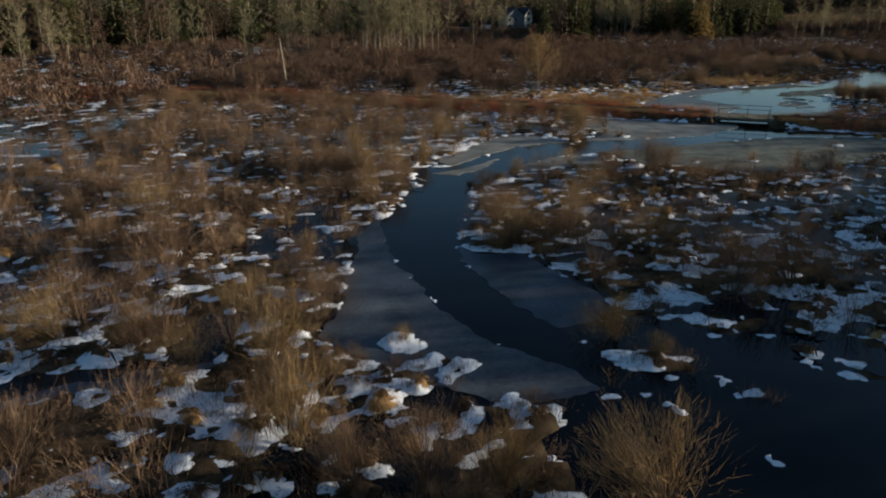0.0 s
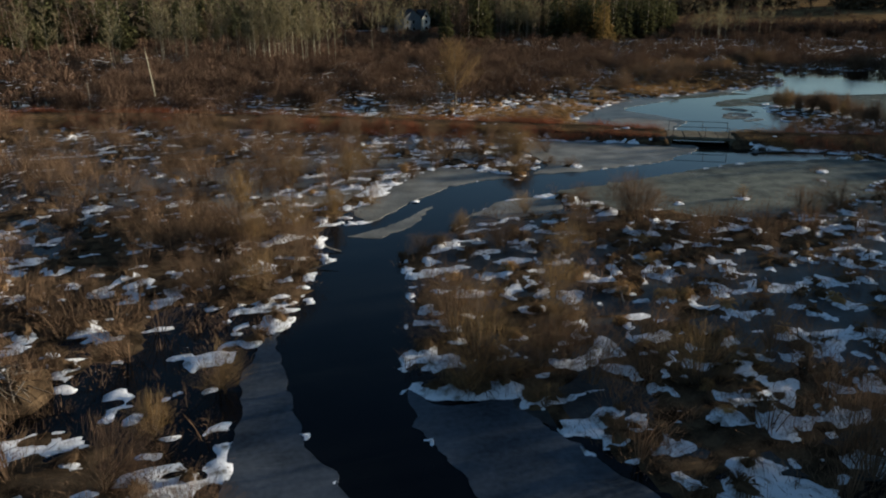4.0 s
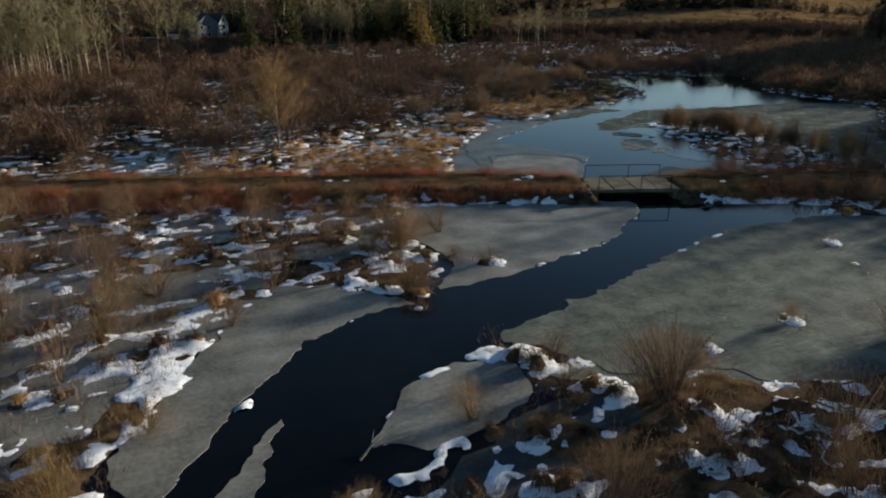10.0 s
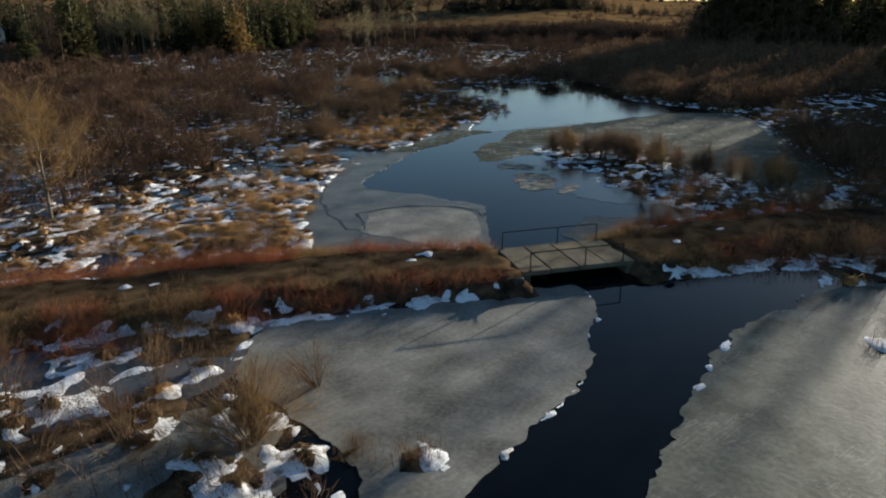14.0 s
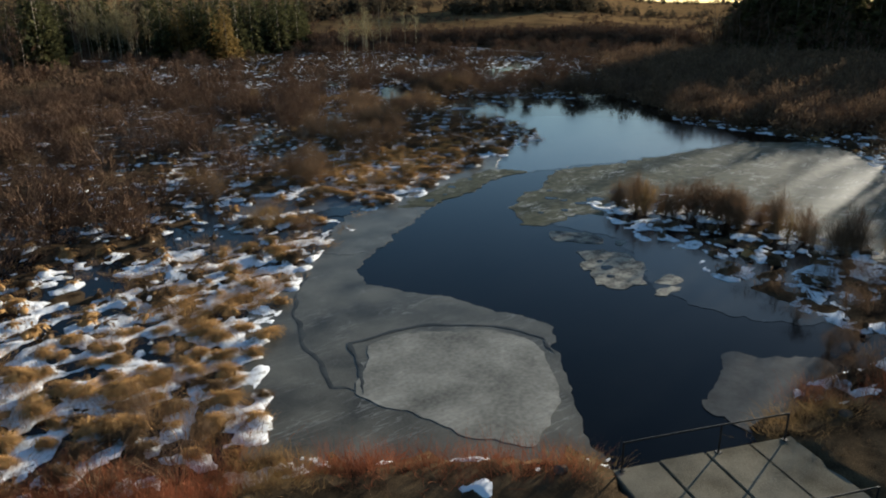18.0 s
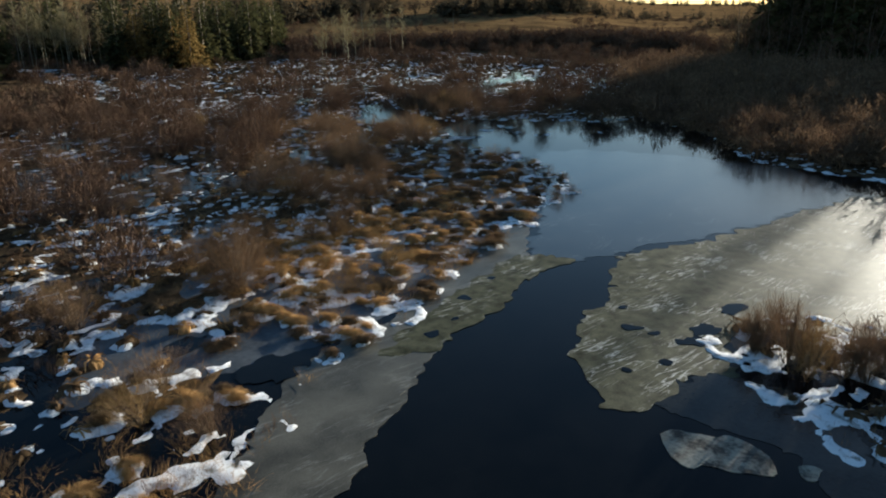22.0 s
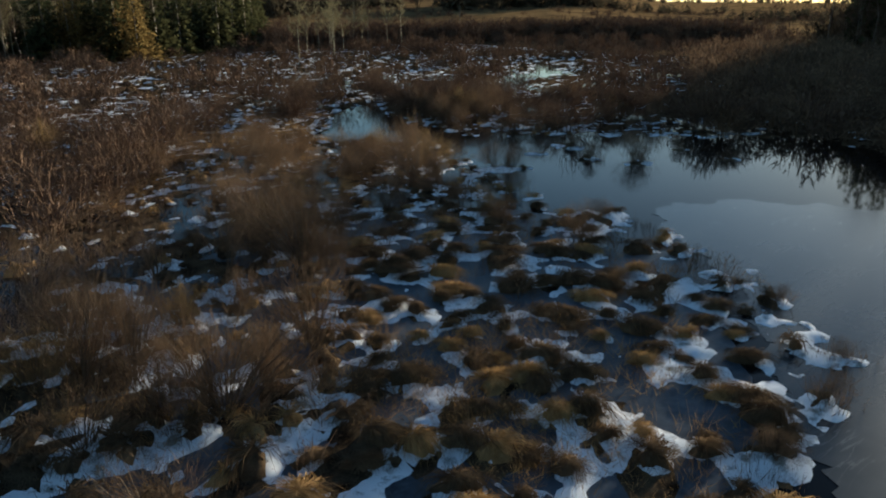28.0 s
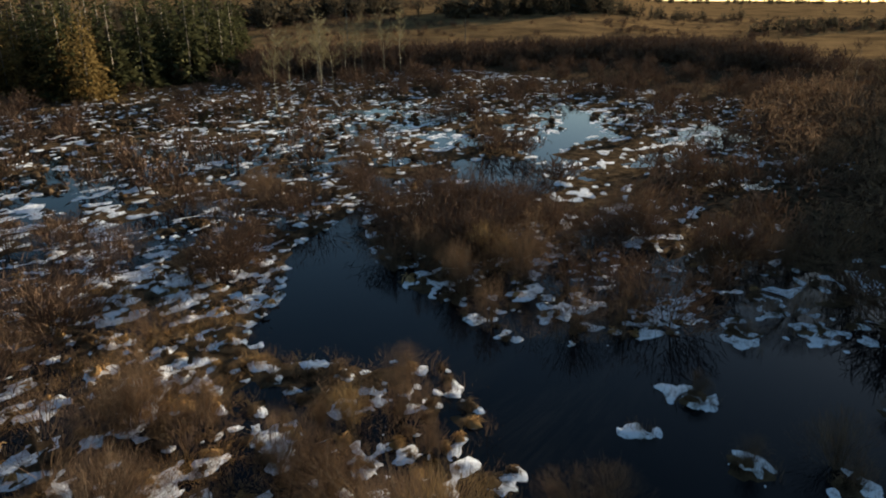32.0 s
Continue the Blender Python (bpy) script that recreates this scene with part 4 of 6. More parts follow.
# ---------------------------------------------------------------- snow
SNOW_SPOTS = SNOW_SOUTH + SNOW_BEND + SNOW_TRAIL + SNOW_NORTH + SNOW_BANKS_ONE + SNOW_BANKS_TWO + SNOW_ICE_ONE + SNOW_ICE_TWO + SNOW_POND_ONE + SNOW_POND_TWO + SNOW_MARGIN_ONE + SNOW_MARGIN_TWO + SNOW_FIRST
BANK_SNOW = [(25.6, 97.0), (26.5, 99.5), (27.1, 102), (28.4, 104.9), (30.8, 107.9), (33.6, 111.2)], [(10, 91.5), (14, 90), (19, 87.6), (23, 85.6), (27, 84.4), (31.2, 83.4)], [(37.6, 80.6), (40.6, 78.9), (44.1, 77.5), (47, 75.6), (50, 74.4)]


def snow_depth(x, y, w):
    # streaks along the low sun, torn at a small scale
    u, v = x * 0.985 + y * 0.17, y * 0.985 - x * 0.17
    n = fbm(u * 0.5, v, 1.35, 51) * 0.42 + fbm(u * 0.7, v, 0.75, 55, 2) * 0.40 + vnoise(x, y, 0.42, 57) * 0.25
    n = 0.5 + 1.35 * (n - 0.5)
    d = line_distance(x, y, TRAIL)
    cut = 0.545 + 0.22 * (fbm(x, y, 16, 59, 2) - 0.5) + 0.75 * step(-0.1, 0.6, w) + 0.4 * (1 - step(2.2, 3.6, d))
    cut = cut - 0.05 * blob(x, y, 70, 146, 12, 12) - 0.01 * blob(x, y, 16, 46, 13, 16) + 0.09 * step(147, 156, y) * step(180, 168, y) - 0.13 * blob(x, y, 26, 104, 13, 10) - 0.12 * blob(x, y, 57, 97, 5, 11) - 0.09 * blob(x, y, 38, 119, 9, 6) - 0.06 * blob(x, y, 62, 138, 16, 14) - 0.07 * blob(x, y, 50, 128, 11, 8) - 0.035 * blob(x, y, 72, 146, 9, 9) - 0.04 * blob(x, y, 76, 180, 16, 24) + 0.05 * blob(x, y, 20, 130, 40, 12) + 0.05 * blob(x, y, 30, 150, 40, 25) + 0.06 * blob(x, y, 64, 150, 14, 9) + 0.06 * blob(x, y, 76, 156, 12, 10) + 0.04 * blob(x, y, 70, 178, 12, 12) + 0.012 * step(170, 190, y) - 0.05 * blob(x, y, 106, 174, 14, 12) + 0.06 * blob(x, y, 13, 26, 7, 5) + 0.075 * blob(x, y, -20, 72, 20, 26) + 0.1 * step(24, 45, -x)
    cut = cut + 0.3 * step(99, 106, x) * step(112, 118, y) * step(15, 50, (x - 70) - 1.48 * (y - 147))
    lift = np.zeros(np.shape(x))
    for cx, cy, r in SNOW_SPOTS:
        near = (np.abs(x - cx) < 2.2 * r) & (np.abs(y - cy) < 2.2 * r)
        lift[near] = np.maximum(lift[near], 1.2 * np.exp(-(((x[near] - cx) / r) ** 2 + ((y[near] - cy) / (0.8 * r)) ** 2) ** 1.3))
    bank = np.zeros(np.shape(x))
    for line in BANK_SNOW:
        bank = np.maximum(bank, np.exp(-(line_distance(x, y, line) / 0.42) ** 2))
    for cx, cy, r in ISLETS:
        lift = np.maximum(lift, 0.75 * np.exp(-((np.hypot(x - cx - 0.15, y - cy + 0.3) - 0.45 * r) / (0.3 + 0.35 * r)) ** 2))
    lift = lift * (1 - 0.55 * step(147, 154, y) * step(180, 170, y))
    return n - cut + 0.24 * lift * np.clip(np.where(y < 112, 3.4, 4.2) * fbm(u * 0.7, v, 0.8, 63, 2) - np.where(y < 112, 0.8, 1.45), 0, 1.5) + 0.85 * bank * (0.55 + 0.9 * fbm(x, y, 1.3, 63, 2))


def snow_cover(name, xs, ys, label):
    sx, sy = np.meshgrid(xs, ys)
    sw = wet(sx, sy)
    bump, halo = tussock_bumps(sx, sy)
    tz = terrain(sx, sy, sw, bump)
    sd = snow_depth(sx, sy, sw) + 0.40 * (halo - 0.27) - 0.14 * step(0.09, 0.18, bump)
    sz = np.maximum(tz, 0.015) + np.clip(sd * 0.7, -0.10, 0.035) + 0.27 * (fbm(sx, sy, 0.85, 61, 3) - 0.5) - 0.02
    sf = grid_faces(len(xs), len(ys))
    sf = sf[(sd.ravel()[sf] > -0.02).any(1)]
    used, inv = np.unique(sf, return_inverse=True)
    ob = mesh_object(name, np.stack([sx, sy, sz], -1).reshape(-1, 3)[used], inv.reshape(sf.shape), M_SNOW, True)
    return tagged(ob, label, "snow", kind="stuff")


snow_cover("snow_patches", np.arange(-34, 108, 0.22), np.arange(13, 202, 0.22), "thin crusted snow lying between the hummocks")
snow_cover("far_snow_patches", np.arange(62, 190, 0.55), np.arange(202.2, 300, 0.55), "thin snow on the far marsh")
snow_cover("west_snow_patches", np.arange(-112, -34.4, 0.8), np.arange(-20, 240, 0.8), "thin snow on the western marsh")
snow_cover("east_snow_patches", np.arange(108.5, 190, 0.8), np.arange(13, 201, 0.8), "thin snow on the eastern marsh")

# ---------------------------------------------------------------- plant shapes


def ribbon(path, widths):
    """A three-sided tapering stem along a path."""
    path = np.asarray(path, float)
    v, f = [], []
    for k, (p, wd) in enumerate(zip(path, widths)):
        d = path[min(k + 1, len(path) - 1)] - path[max(k - 1, 0)]
        d = d / (np.linalg.norm(d) + 1e-9)
        a = np.cross(d, (0.31, 0.77, 0.55))
        a /= np.linalg.norm(a) + 1e-9
        b = np.cross(d, a)
        for q in range(3):
            an = q * 2.0944
            v.append(p + wd * (math.cos(an) * a + math.sin(an) * b))
    for k in range(len(path) - 1):
        for q in range(3):
            i, j = k * 3 + q, k * 3 + (q + 1) % 3
            f += [(i, j, j + 3), (i, j + 3, i + 3)]
    return np.array(v), np.array(f)


def blade(path, widths, side):
    """A flat leaf along a path."""
    v = []
    for p, wd in zip(path, widths):
        v += [np.asarray(p) - side * wd, np.asarray(p) + side * wd]
    f = []
    for k in range(len(path) - 1):
        i = 2 * k
        f += [(i, i + 1, i + 3), (i, i + 3, i + 2)]
    return np.array(v), np.array(f)


def needles(starts, ends, width, rng):
    """Fine twigs, each one thin pointed sliver."""
    starts, ends = np.asarray(starts, float), np.asarray(ends, float)
    d = ends - starts
    side = np.cross(d, rng.normal(0, 1, d.shape))
    side /= np.linalg.norm(side, axis=1, keepdims=True) + 1e-9
    width = np.broadcast_to(width, len(starts))[:, None]
    v = np.stack([starts - side * width, starts + side * width, ends], 1).reshape(-1, 3)
    return v, np.arange(len(v)).reshape(-1, 3)


def join(parts):
    vs, fs, n = [], [], 0
    for v, f in parts:
        vs.append(v)
        fs.append(f + n)
        n += len(v)
    return np.concatenate(vs), np.concatenate(fs)


def bush_shape(rng, height=3.2, width=1.9, stems=12, twigs=260, fine=0.02, thick=0.03, split=False, rise=0.15):
    """A vase-shaped willow or alder: stems that fan out from the foot into a lobed, domed crown of fine rising twigs."""
    lobes = int(rng.integers(4, 8))
    lobe_an, lobe_out, lobe_top = rng.uniform(0, 6.283, lobes), np.sqrt(rng.uniform(0.05, 0.9, lobes)), rng.uniform(0.72, 1.05, lobes)
    k = rng.integers(0, lobes, twigs)
    an = lobe_an[k] + rng.normal(0, 0.75, twigs)
    out = np.clip(lobe_out[k] + rng.normal(0, 0.26, twigs), 0.0, 1.15)
    reach = rng.uniform(0.12, 1.0, twigs) ** 0.6
    top = height * lobe_top[k] * (1 - 0.42 * out ** 2)
    rad = width * out * reach ** 0.62
    c = np.stack([np.cos(an) * rad, np.sin(an) * rad, top * reach * rng.uniform(0.88, 1.0, twigs)], 1)
    d = c / (np.linalg.norm(c, axis=1, keepdims=True) + 1e-6) + rng.normal(0, 0.62 - 0.8 * rise, (twigs, 3)) + (0, 0, rise)
    d *= (rng.uniform(0.09, 0.19, twigs) * height)[:, None]
    crown = needles(c - d * 0.75, c + d * 0.25, fine * rng.uniform(0.6, 1.3, twigs), rng)
    parts = []
    for q in range(stems):
        j = q % lobes
        a, o, h = lobe_an[j] + rng.normal(0, 0.5), width * np.clip(lobe_out[j] + rng.normal(0, 0.2), 0.05, 1.0), height * lobe_top[j] * rng.uniform(0.6, 0.95)
        u = np.array([math.cos(a), math.sin(a), 0.0])
        path = [u * 0.10 * width * rng.uniform(0, 1) - (0, 0, 0.2), u * o * 0.42 + (0, 0, h * 0.5) + rng.normal(0, 0.05, 3), u * o * 0.9 + (0, 0, h)]
        if split:
            parts.append(ribbon(path, [thick, thick * 0.6, thick * 0.2]))
        else:
            parts.append(blade(path, [thick, thick * 0.7, thick * 0.25], np.array([-u[1], u[0], 0.1])))
    return (join(parts), crown) if split else join(parts + [crown])


def cloud_shape(rng, height=2.8, width=1.7, twigs=64, fine=0.022):
    """A far rounded bush: short crossing twigs that fill a lumpy dome."""
    an, u = rng.uniform(0, 6.283, twigs), rng.uniform(0.0, 1.0, twigs) ** 0.8
    r = np.sqrt(1 - u ** 2) * rng.uniform(0.35, 1.0, twigs)
    a0, a1 = rng.uniform(0, 6.283, 2)
    lump = 0.82 + 0.3 * np.cos(an * 2 + a0) * np.cos(an * 3 + a1)
    c = np.stack([np.cos(an) * r * width * lump, np.sin(an) * r * width * lump, u * height * rng.uniform(0.45, 0.95, twigs) * lump], 1)
    d = (np.stack([np.cos(an) * r, np.sin(an) * r, 0.4 + u], 1) + rng.normal(0, 0.42, (twigs, 3))) * rng.uniform(0.16, 0.32, (twigs, 1)) * height * 0.5
    return needles(c - d * 0.7, c + d * 0.7, fine, rng)


def tussock_shape(rng, blades=100, size=0.5, height=0.42, wide=0.005, seg=9, simple=False):
    """A mop of sedge: a low uneven core under long thin blades that rise, part and hang over it in locks."""
    prof = [(0.80, -0.25), (0.72, 0.10), (0.52, 0.45), (0.25, 0.62)] if not simple else [(0.85, -0.2), (0.6, 0.45)]
    lean = rng.normal(0, 0.18, 2) * size
    v = []
    for r, z in prof:
        for q in range(seg):
            an, k = 6.283 * q / seg, size * r * rng.uniform(0.6, 1.2)
            v.append((math.cos(an) * k + lean[0] * z, math.sin(an) * k + lean[1] * z, z * height * rng.uniform(0.7, 1.2)))
    v.append((lean[0], lean[1], height * 0.68))
    f = []
    for k in range(len(prof) - 1):
        for q in range(seg):
            a, c = k * seg + q, k * seg + (q + 1) % seg
            f += [(a, c, c + seg), (a, c + seg, a + seg)]
    f += [((len(prof) - 1) * seg + q, (len(prof) - 1) * seg + (q + 1) % seg, len(v) - 1) for q in range(seg)]
    parts = [(np.array(v), np.array(f))]
    locks = int(rng.integers(5, 9))
    lock_an, lock_len = rng.normal(0, 1.25, locks), rng.uniform(0.7, 1.45, locks)
    base = np.array([lean[0], lean[1], 0])
    for q in range(blades):
        j = int(rng.integers(locks))
        an = lock_an[j] + rng.normal(0, 0.8)
        swirl = an + rng.normal(0, 0.35)
        d, e = np.array([math.cos(an), math.sin(an), 0]), np.array([math.cos(swirl), math.sin(swirl), 0])
        r, h = size * lock_len[j] * rng.uniform(0.75, 1.25), height * rng.uniform(0.7, 1.15)
        low = height * rng.uniform(-0.25, 0.55)
        side = np.array([-e[1], e[0], 0.0]) + rng.normal(0, 0.45, 3)
        path = [base + d * r * rng.uniform(0.0, 0.3) + (0, 0, h * rng.uniform(0.6, 0.95)), base * 0.5 + (d + e) * r * 0.36 + (0, 0, h * 0.86), e * r * 1.05 + (0, 0, low)]
        parts.append(blade(path, [wide, wide * 1.2, wide * 0.3], side))
    return join(parts)


def tuft_shape(rng, blades=26, size=0.35, height=0.6, wide=0.009, lean=0.22):
    """Upright dry grass and low stems, each one a pointed sliver."""
    an, r = rng.uniform(0, 6.283, blades), size * rng.uniform(0, 1, blades) ** 0.6
    s = np.stack([np.cos(an) * r, np.sin(an) * r, np.full(blades, -0.1)], 1)
    h, out = height * rng.uniform(0.45, 1.1, blades), rng.normal(0, lean, (blades, 2)) * height
    e = s + np.stack([out[:, 0] + 0.25 * s[:, 0], out[:, 1] + 0.25 * s[:, 1], h + 0.1], 1)
    return needles(s, e, wide, rng)


def scatter(shapes, pts, rng, lo=0.75, hi=1.3):
    """Many plants in one set of arrays. pts: rows of x, y, z, size."""
    vs, fs, n = [], [], 0
    for x, y, z, s in pts:
        v, f = shapes[int(rng.integers(len(shapes)))]
        an, k = rng.uniform(0, 6.283), s * rng.uniform(lo, hi)
        c, q, kz = math.cos(an) * k, math.sin(an) * k, s * rng.uniform(lo, hi)
        w = np.empty_like(v)
        a = rng.uniform(0.8, 1.25)
        w[:, 0], w[:, 1], w[:, 2] = v[:, 0] * c * a - v[:, 1] * q / a + x, v[:, 0] * q * a + v[:, 1] * c / a + y, v[:, 2] * kz + z
        vs.append(w)
        fs.append(f + n)
        n += len(v)
    return np.concatenate(vs), np.concatenate(fs)


def stuff(name, shapes, x, y, z, size, mat, rng, label, category):
    v, f = scatter(shapes, np.stack([x, y, z, np.broadcast_to(size, len(x))], 1), rng)
    return tagged(mesh_object(name, v, f, mat), label, category, kind="stuff")


def sample(rng, box, count, chance):
    """Random places in a box, kept with the given chance; none far out behind the southern edge of the place."""
    x, y = rng.uniform(box[0], box[1], count), rng.uniform(box[2], box[3], count)
    ok = (rng.uniform(0, 1, count) < chance(x, y)) & (x > -0.70 * y - 8) & (y > 4) & ~((x > 66) & (y < 62))
    return x[ok], y[ok]


# ---------------------------------------------------------------- shrubs
rng = np.random.default_rng(7)
NEAR = [bush_shape(rng, h, w, n, t, 0.0048, 0.018, True, 0.32) for h, w, n, t in ((2.9, 2.0, 26, 1700), (3.3, 2.2, 30, 2000), (2.4, 2.0, 24, 1500), (3.1, 1.6, 22, 1400), (2.6, 2.3, 28, 1700))]
MID = [bush_shape(rng, h, w, 9, 440, 0.0085, 0.022, False, 0.32) for h, w in ((2.9, 2.1), (3.2, 2.3), (2.4, 2.2), (2.9, 1.7))]
BUSH = [bush_shape(rng, h, w, 6, 640, 0.021, 0.034, False, 0.2) for h, w in ((2.9, 2.3), (3.3, 2.5), (2.4, 2.4), (2.9, 2.0))]
FAR = [bush_shape(rng, h, w, 3, 200, 0.055, 0.06) for h, w in ((3.0, 2.6), (3.4, 2.8), (2.5, 2.9), (3.2, 2.2))]


def shrub_chance(x, y):
    w = wet(x, y)
    d = line_distance(x, y, TRAIL)
    c = np.where(y > 108, 0.02 + 0.40 * step(0.47, 0.56, fbm(x, y, 4.6, 71, 2)), 0.12 + 0.88 * step(0.33, 0.56, fbm(x, y, 7.5, 71, 2)))
    thin = 0.97 * blob(x, y, 24, 105, 14, 9) + 0.96 * blob(x, y, 64, 136, 18, 13) + 0.5 * blob(x, y, 6, 77, 11, 9) + 0.75 * blob(x, y, 74, 182, 14, 20) + 0.9 * blob(x, y, 44, 122, 13, 8) + 0.9 * blob(x, y, 34, 117, 10, 7)
    c = c * (1 - np.clip(thin + 0.5 * blob(x, y, 16, 44, 12, 16), 0, 1)) * (0.60 + 0.3 * step(100, 125, y) + 0.40 * (1 - step(-8, 4, x)) + 0.2 * (1 - step(50, 60, y)))
    c = np.where(inside(x, y, ISLAND) > 0, 0.12, c)
    c = np.maximum(c, (0.12 + 0.4 * step(0.46, 0.56, fbm(x, y, 4.0, 73, 2))) * np.clip(blob(x, y, 108, 172, 16, 12) + blob(x, y, 100, 188, 8, 10), 0, 1))
    c = np.maximum(c, 0.6 * np.clip(blob(x, y, 69, 155, 8, 6) + blob(x, y, 68, 178, 11, 11) + 0.7 * blob(x, y, 78, 166, 6, 8), 0, 1))
    return np.where((w > -0.5) | (d < 3.2), 0, np.clip(c, 0, 1))


ISLAND_SPINE = [(58.8, 108.4), (60.6, 105.2), (61.8, 102), (62.2, 98), (61.6, 93), (62.4, 85.5)]
ISLAND_ROW = []
for k in range(34):
    q = 4.999 * k / 33
    (ax, ay), (bx, by) = ISLAND_SPINE[int(q)], ISLAND_SPINE[int(q) + 1]
    ISLAND_ROW.append((ax + (bx - ax) * (q % 1) + rng.normal(0, 0.7), ay + (by - ay) * (q % 1) + rng.normal(0, 0.6), rng.uniform(0.85, 1.3)))
spots = np.array(SHRUBS_SOUTH + SHRUBS_BEND + SHRUBS_NORTH + [(x, y, 0.42 * r) for x, y, r in SHRUBS_EAST if not (50 < x < 62 and 83 < y < 93)] + ISLAND_ROW + SHRUBS_CLUMPS_ONE + SHRUBS_CLUMPS_TWO + SHRUBS_CLUMPS_THREE + [(cx + 0.1, cy, 0.22 + 0.2 * r) for cx, cy, r in ISLETS if r > 0.65])
x1, y1 = sample(rng, (-40, 112, 10, 206), 7600, shrub_chance)
for cx, cy, r in SNOW_SPOTS:
    far_off = np.hypot(x1 - cx, y1 - cy) > 0.9 * r
    x1, y1 = x1[far_off], y1[far_off]
order = np.argsort(line_distance(x1, y1, FLIGHT_STRIP))
x1, y1 = x1[order], y1[order]
count = 300 - len(spots)
NEAR_MESHES = [(shape_mesh("stem_clump", a, M_STEM), shape_mesh("twig_crown", b, m)) for a, b in NEAR for m in (M_TWIG, M_TWIG_GOLD)]
for k, (x, y, s) in enumerate([tuple(q) for q in spots] + [(x1[k], y1[k], rng.uniform(0.55, 1.0)) for k in range(count)]):
    stems, twigs = NEAR_MESHES[2 * (3 if 58 < x < 66 and 84 < y < 111 else int(rng.integers(len(NEAR)))) + int(rng.uniform() < (0.5 if y < 80 else 0.15))]
    ob = tagged(new("willow_shrub"), "bare brown multi-stemmed willow shrub on a marsh hummock", "shrub", "willow shrubs")
    z = max(float(terrain(np.array([x]), np.array([y]))[0]), 0.0)
    s *= 0.92
    ob.matrix_world = pose(x, y, z, 0, 0, rng.uniform(0, 360)) @ Matrix.Diagonal((s, s, s * rng.uniform(0.8, 1.1), 1))
    for name, me in (("stem_clump", stems), ("twig_crown", twigs)):
        new(name, me).parent = ob
ex, ey = np.concatenate([rng.uniform(46, 66, 120), rng.uniform(52, 61, 12)]), np.concatenate([rng.uniform(66, 95, 120), rng.uniform(83, 92, 12)])
ok = (wet(ex, ey) < -0.3) & (line_distance(ex, ey, TRAIL) > 2.6)
x1, y1 = np.concatenate([x1[count:], ex[ok]]), np.concatenate([y1[count:], ey[ok]])
tall = 1.0 - 0.45 * step(46, 50, x1) * step(61.5, 59.5, x1) * step(80, 84, y1) * step(115, 110, y1)
dense = (y1 > 112 + 6 * rng.normal(0, 1, len(y1))) & (line_distance(x1, y1, FLIGHT_STRIP) > 16) | (x1 > 64) & (y1 < 96)
for shapes, pick, kind in ((MID, ~dense, "willow_thicket"), (BUSH, dense, "alder_thicket")):
    stuff(kind, shapes, x1[pick], y1[pick], np.maximum(terrain(x1[pick], y1[pick]), 0), tall[pick] * (1.22 if shapes is BUSH else 0.85), M_TWIG if shapes is MID else M_TWIG_FAR, rng, "bare brown rounded bushes over the marsh", "shrubs")

# knee-high brush and dead stems that pierce the snow
BRUSH = [bush_shape(rng, h, w, 3, n, 0.011, 0.014, False, 0.2) for h, w, n in ((0.85, 0.8, 55), (1.1, 0.9, 65), (0.6, 0.9, 50))]
for kind, area, count in (("marsh_brush", (-34, 54, 14, 88), 5200), ("north_marsh_brush", (58, 106, 138, 192), 1900)):
    x9, y9 = sample(rng, area, count, lambda x, y: np.where((wet(x, y) > -0.15) | (line_distance(x, y, TRAIL) < 2.6), 0, 0.15 + 0.85 * step(0.42, 0.56, fbm(x, y, 3.2, 77, 2))))
    stuff(kind, BRUSH, x9, y9, np.maximum(terrain(x9, y9), 0), 1.0, M_TWIG, rng, "low brown brush and dead stems standing through the snow", "brush")


def thicket_east(x, y):
    """How far a place lies in the dense thicket between the pond and the eastern woods."""
    return step(96, 101, x) * step(200, 185, x) * step(108, 116, y) * step(12, 55, (x - 70) - 1.48 * (y - 147)) * step(212, 200, y)


x8, y8 = sample(rng, (95, 200, 108, 212), 2600, lambda x, y: np.where(wet(x, y) > -0.4, 0, thicket_east(x, y)))
EAST = [bush_shape(rng, h, w, 3, 170, 0.055, 0.06, False, 0.0) for h, w in ((3.0, 2.6), (3.6, 2.8), (2.6, 2.8))]
stuff("eastern_thicket", EAST, x8, y8, np.maximum(terrain(x8, y8), 0) - 0.1, 1.0 + 0.5 * step(120, 170, x8), M_TWIG, rng, "dense dark bare thicket between the pond and the woods", "shrubs")


def far_chance(x, y):
    inner = (x > -40) & (x < 112) & (y < 206)
    c = 0.02 + 0.52 * step(0.38, 0.52, fbm(x, y, 6.0, 75, 2))
    c = np.where(wet(x, y) > -0.5, 0, c) * (1 - 0.7 * blob(x, y, 112, 228, 34, 44)) * (1 - step(270, 350, np.hypot(x - 30, y - 60)))
    return np.where(inner, 0, np.clip(c + 0.7 * blob(x, y, 130, 178, 20, 15), 0, 1))


x2, y2 = sample(rng, (-190, 250, -40, 360), 12500, far_chance)
stuff("far_thicket", FAR, x2, y2, terrain(x2, y2) - 0.2, 1.3, M_TWIG_FAR, rng, "distant bare brown alder and willow scrub", "shrubs")

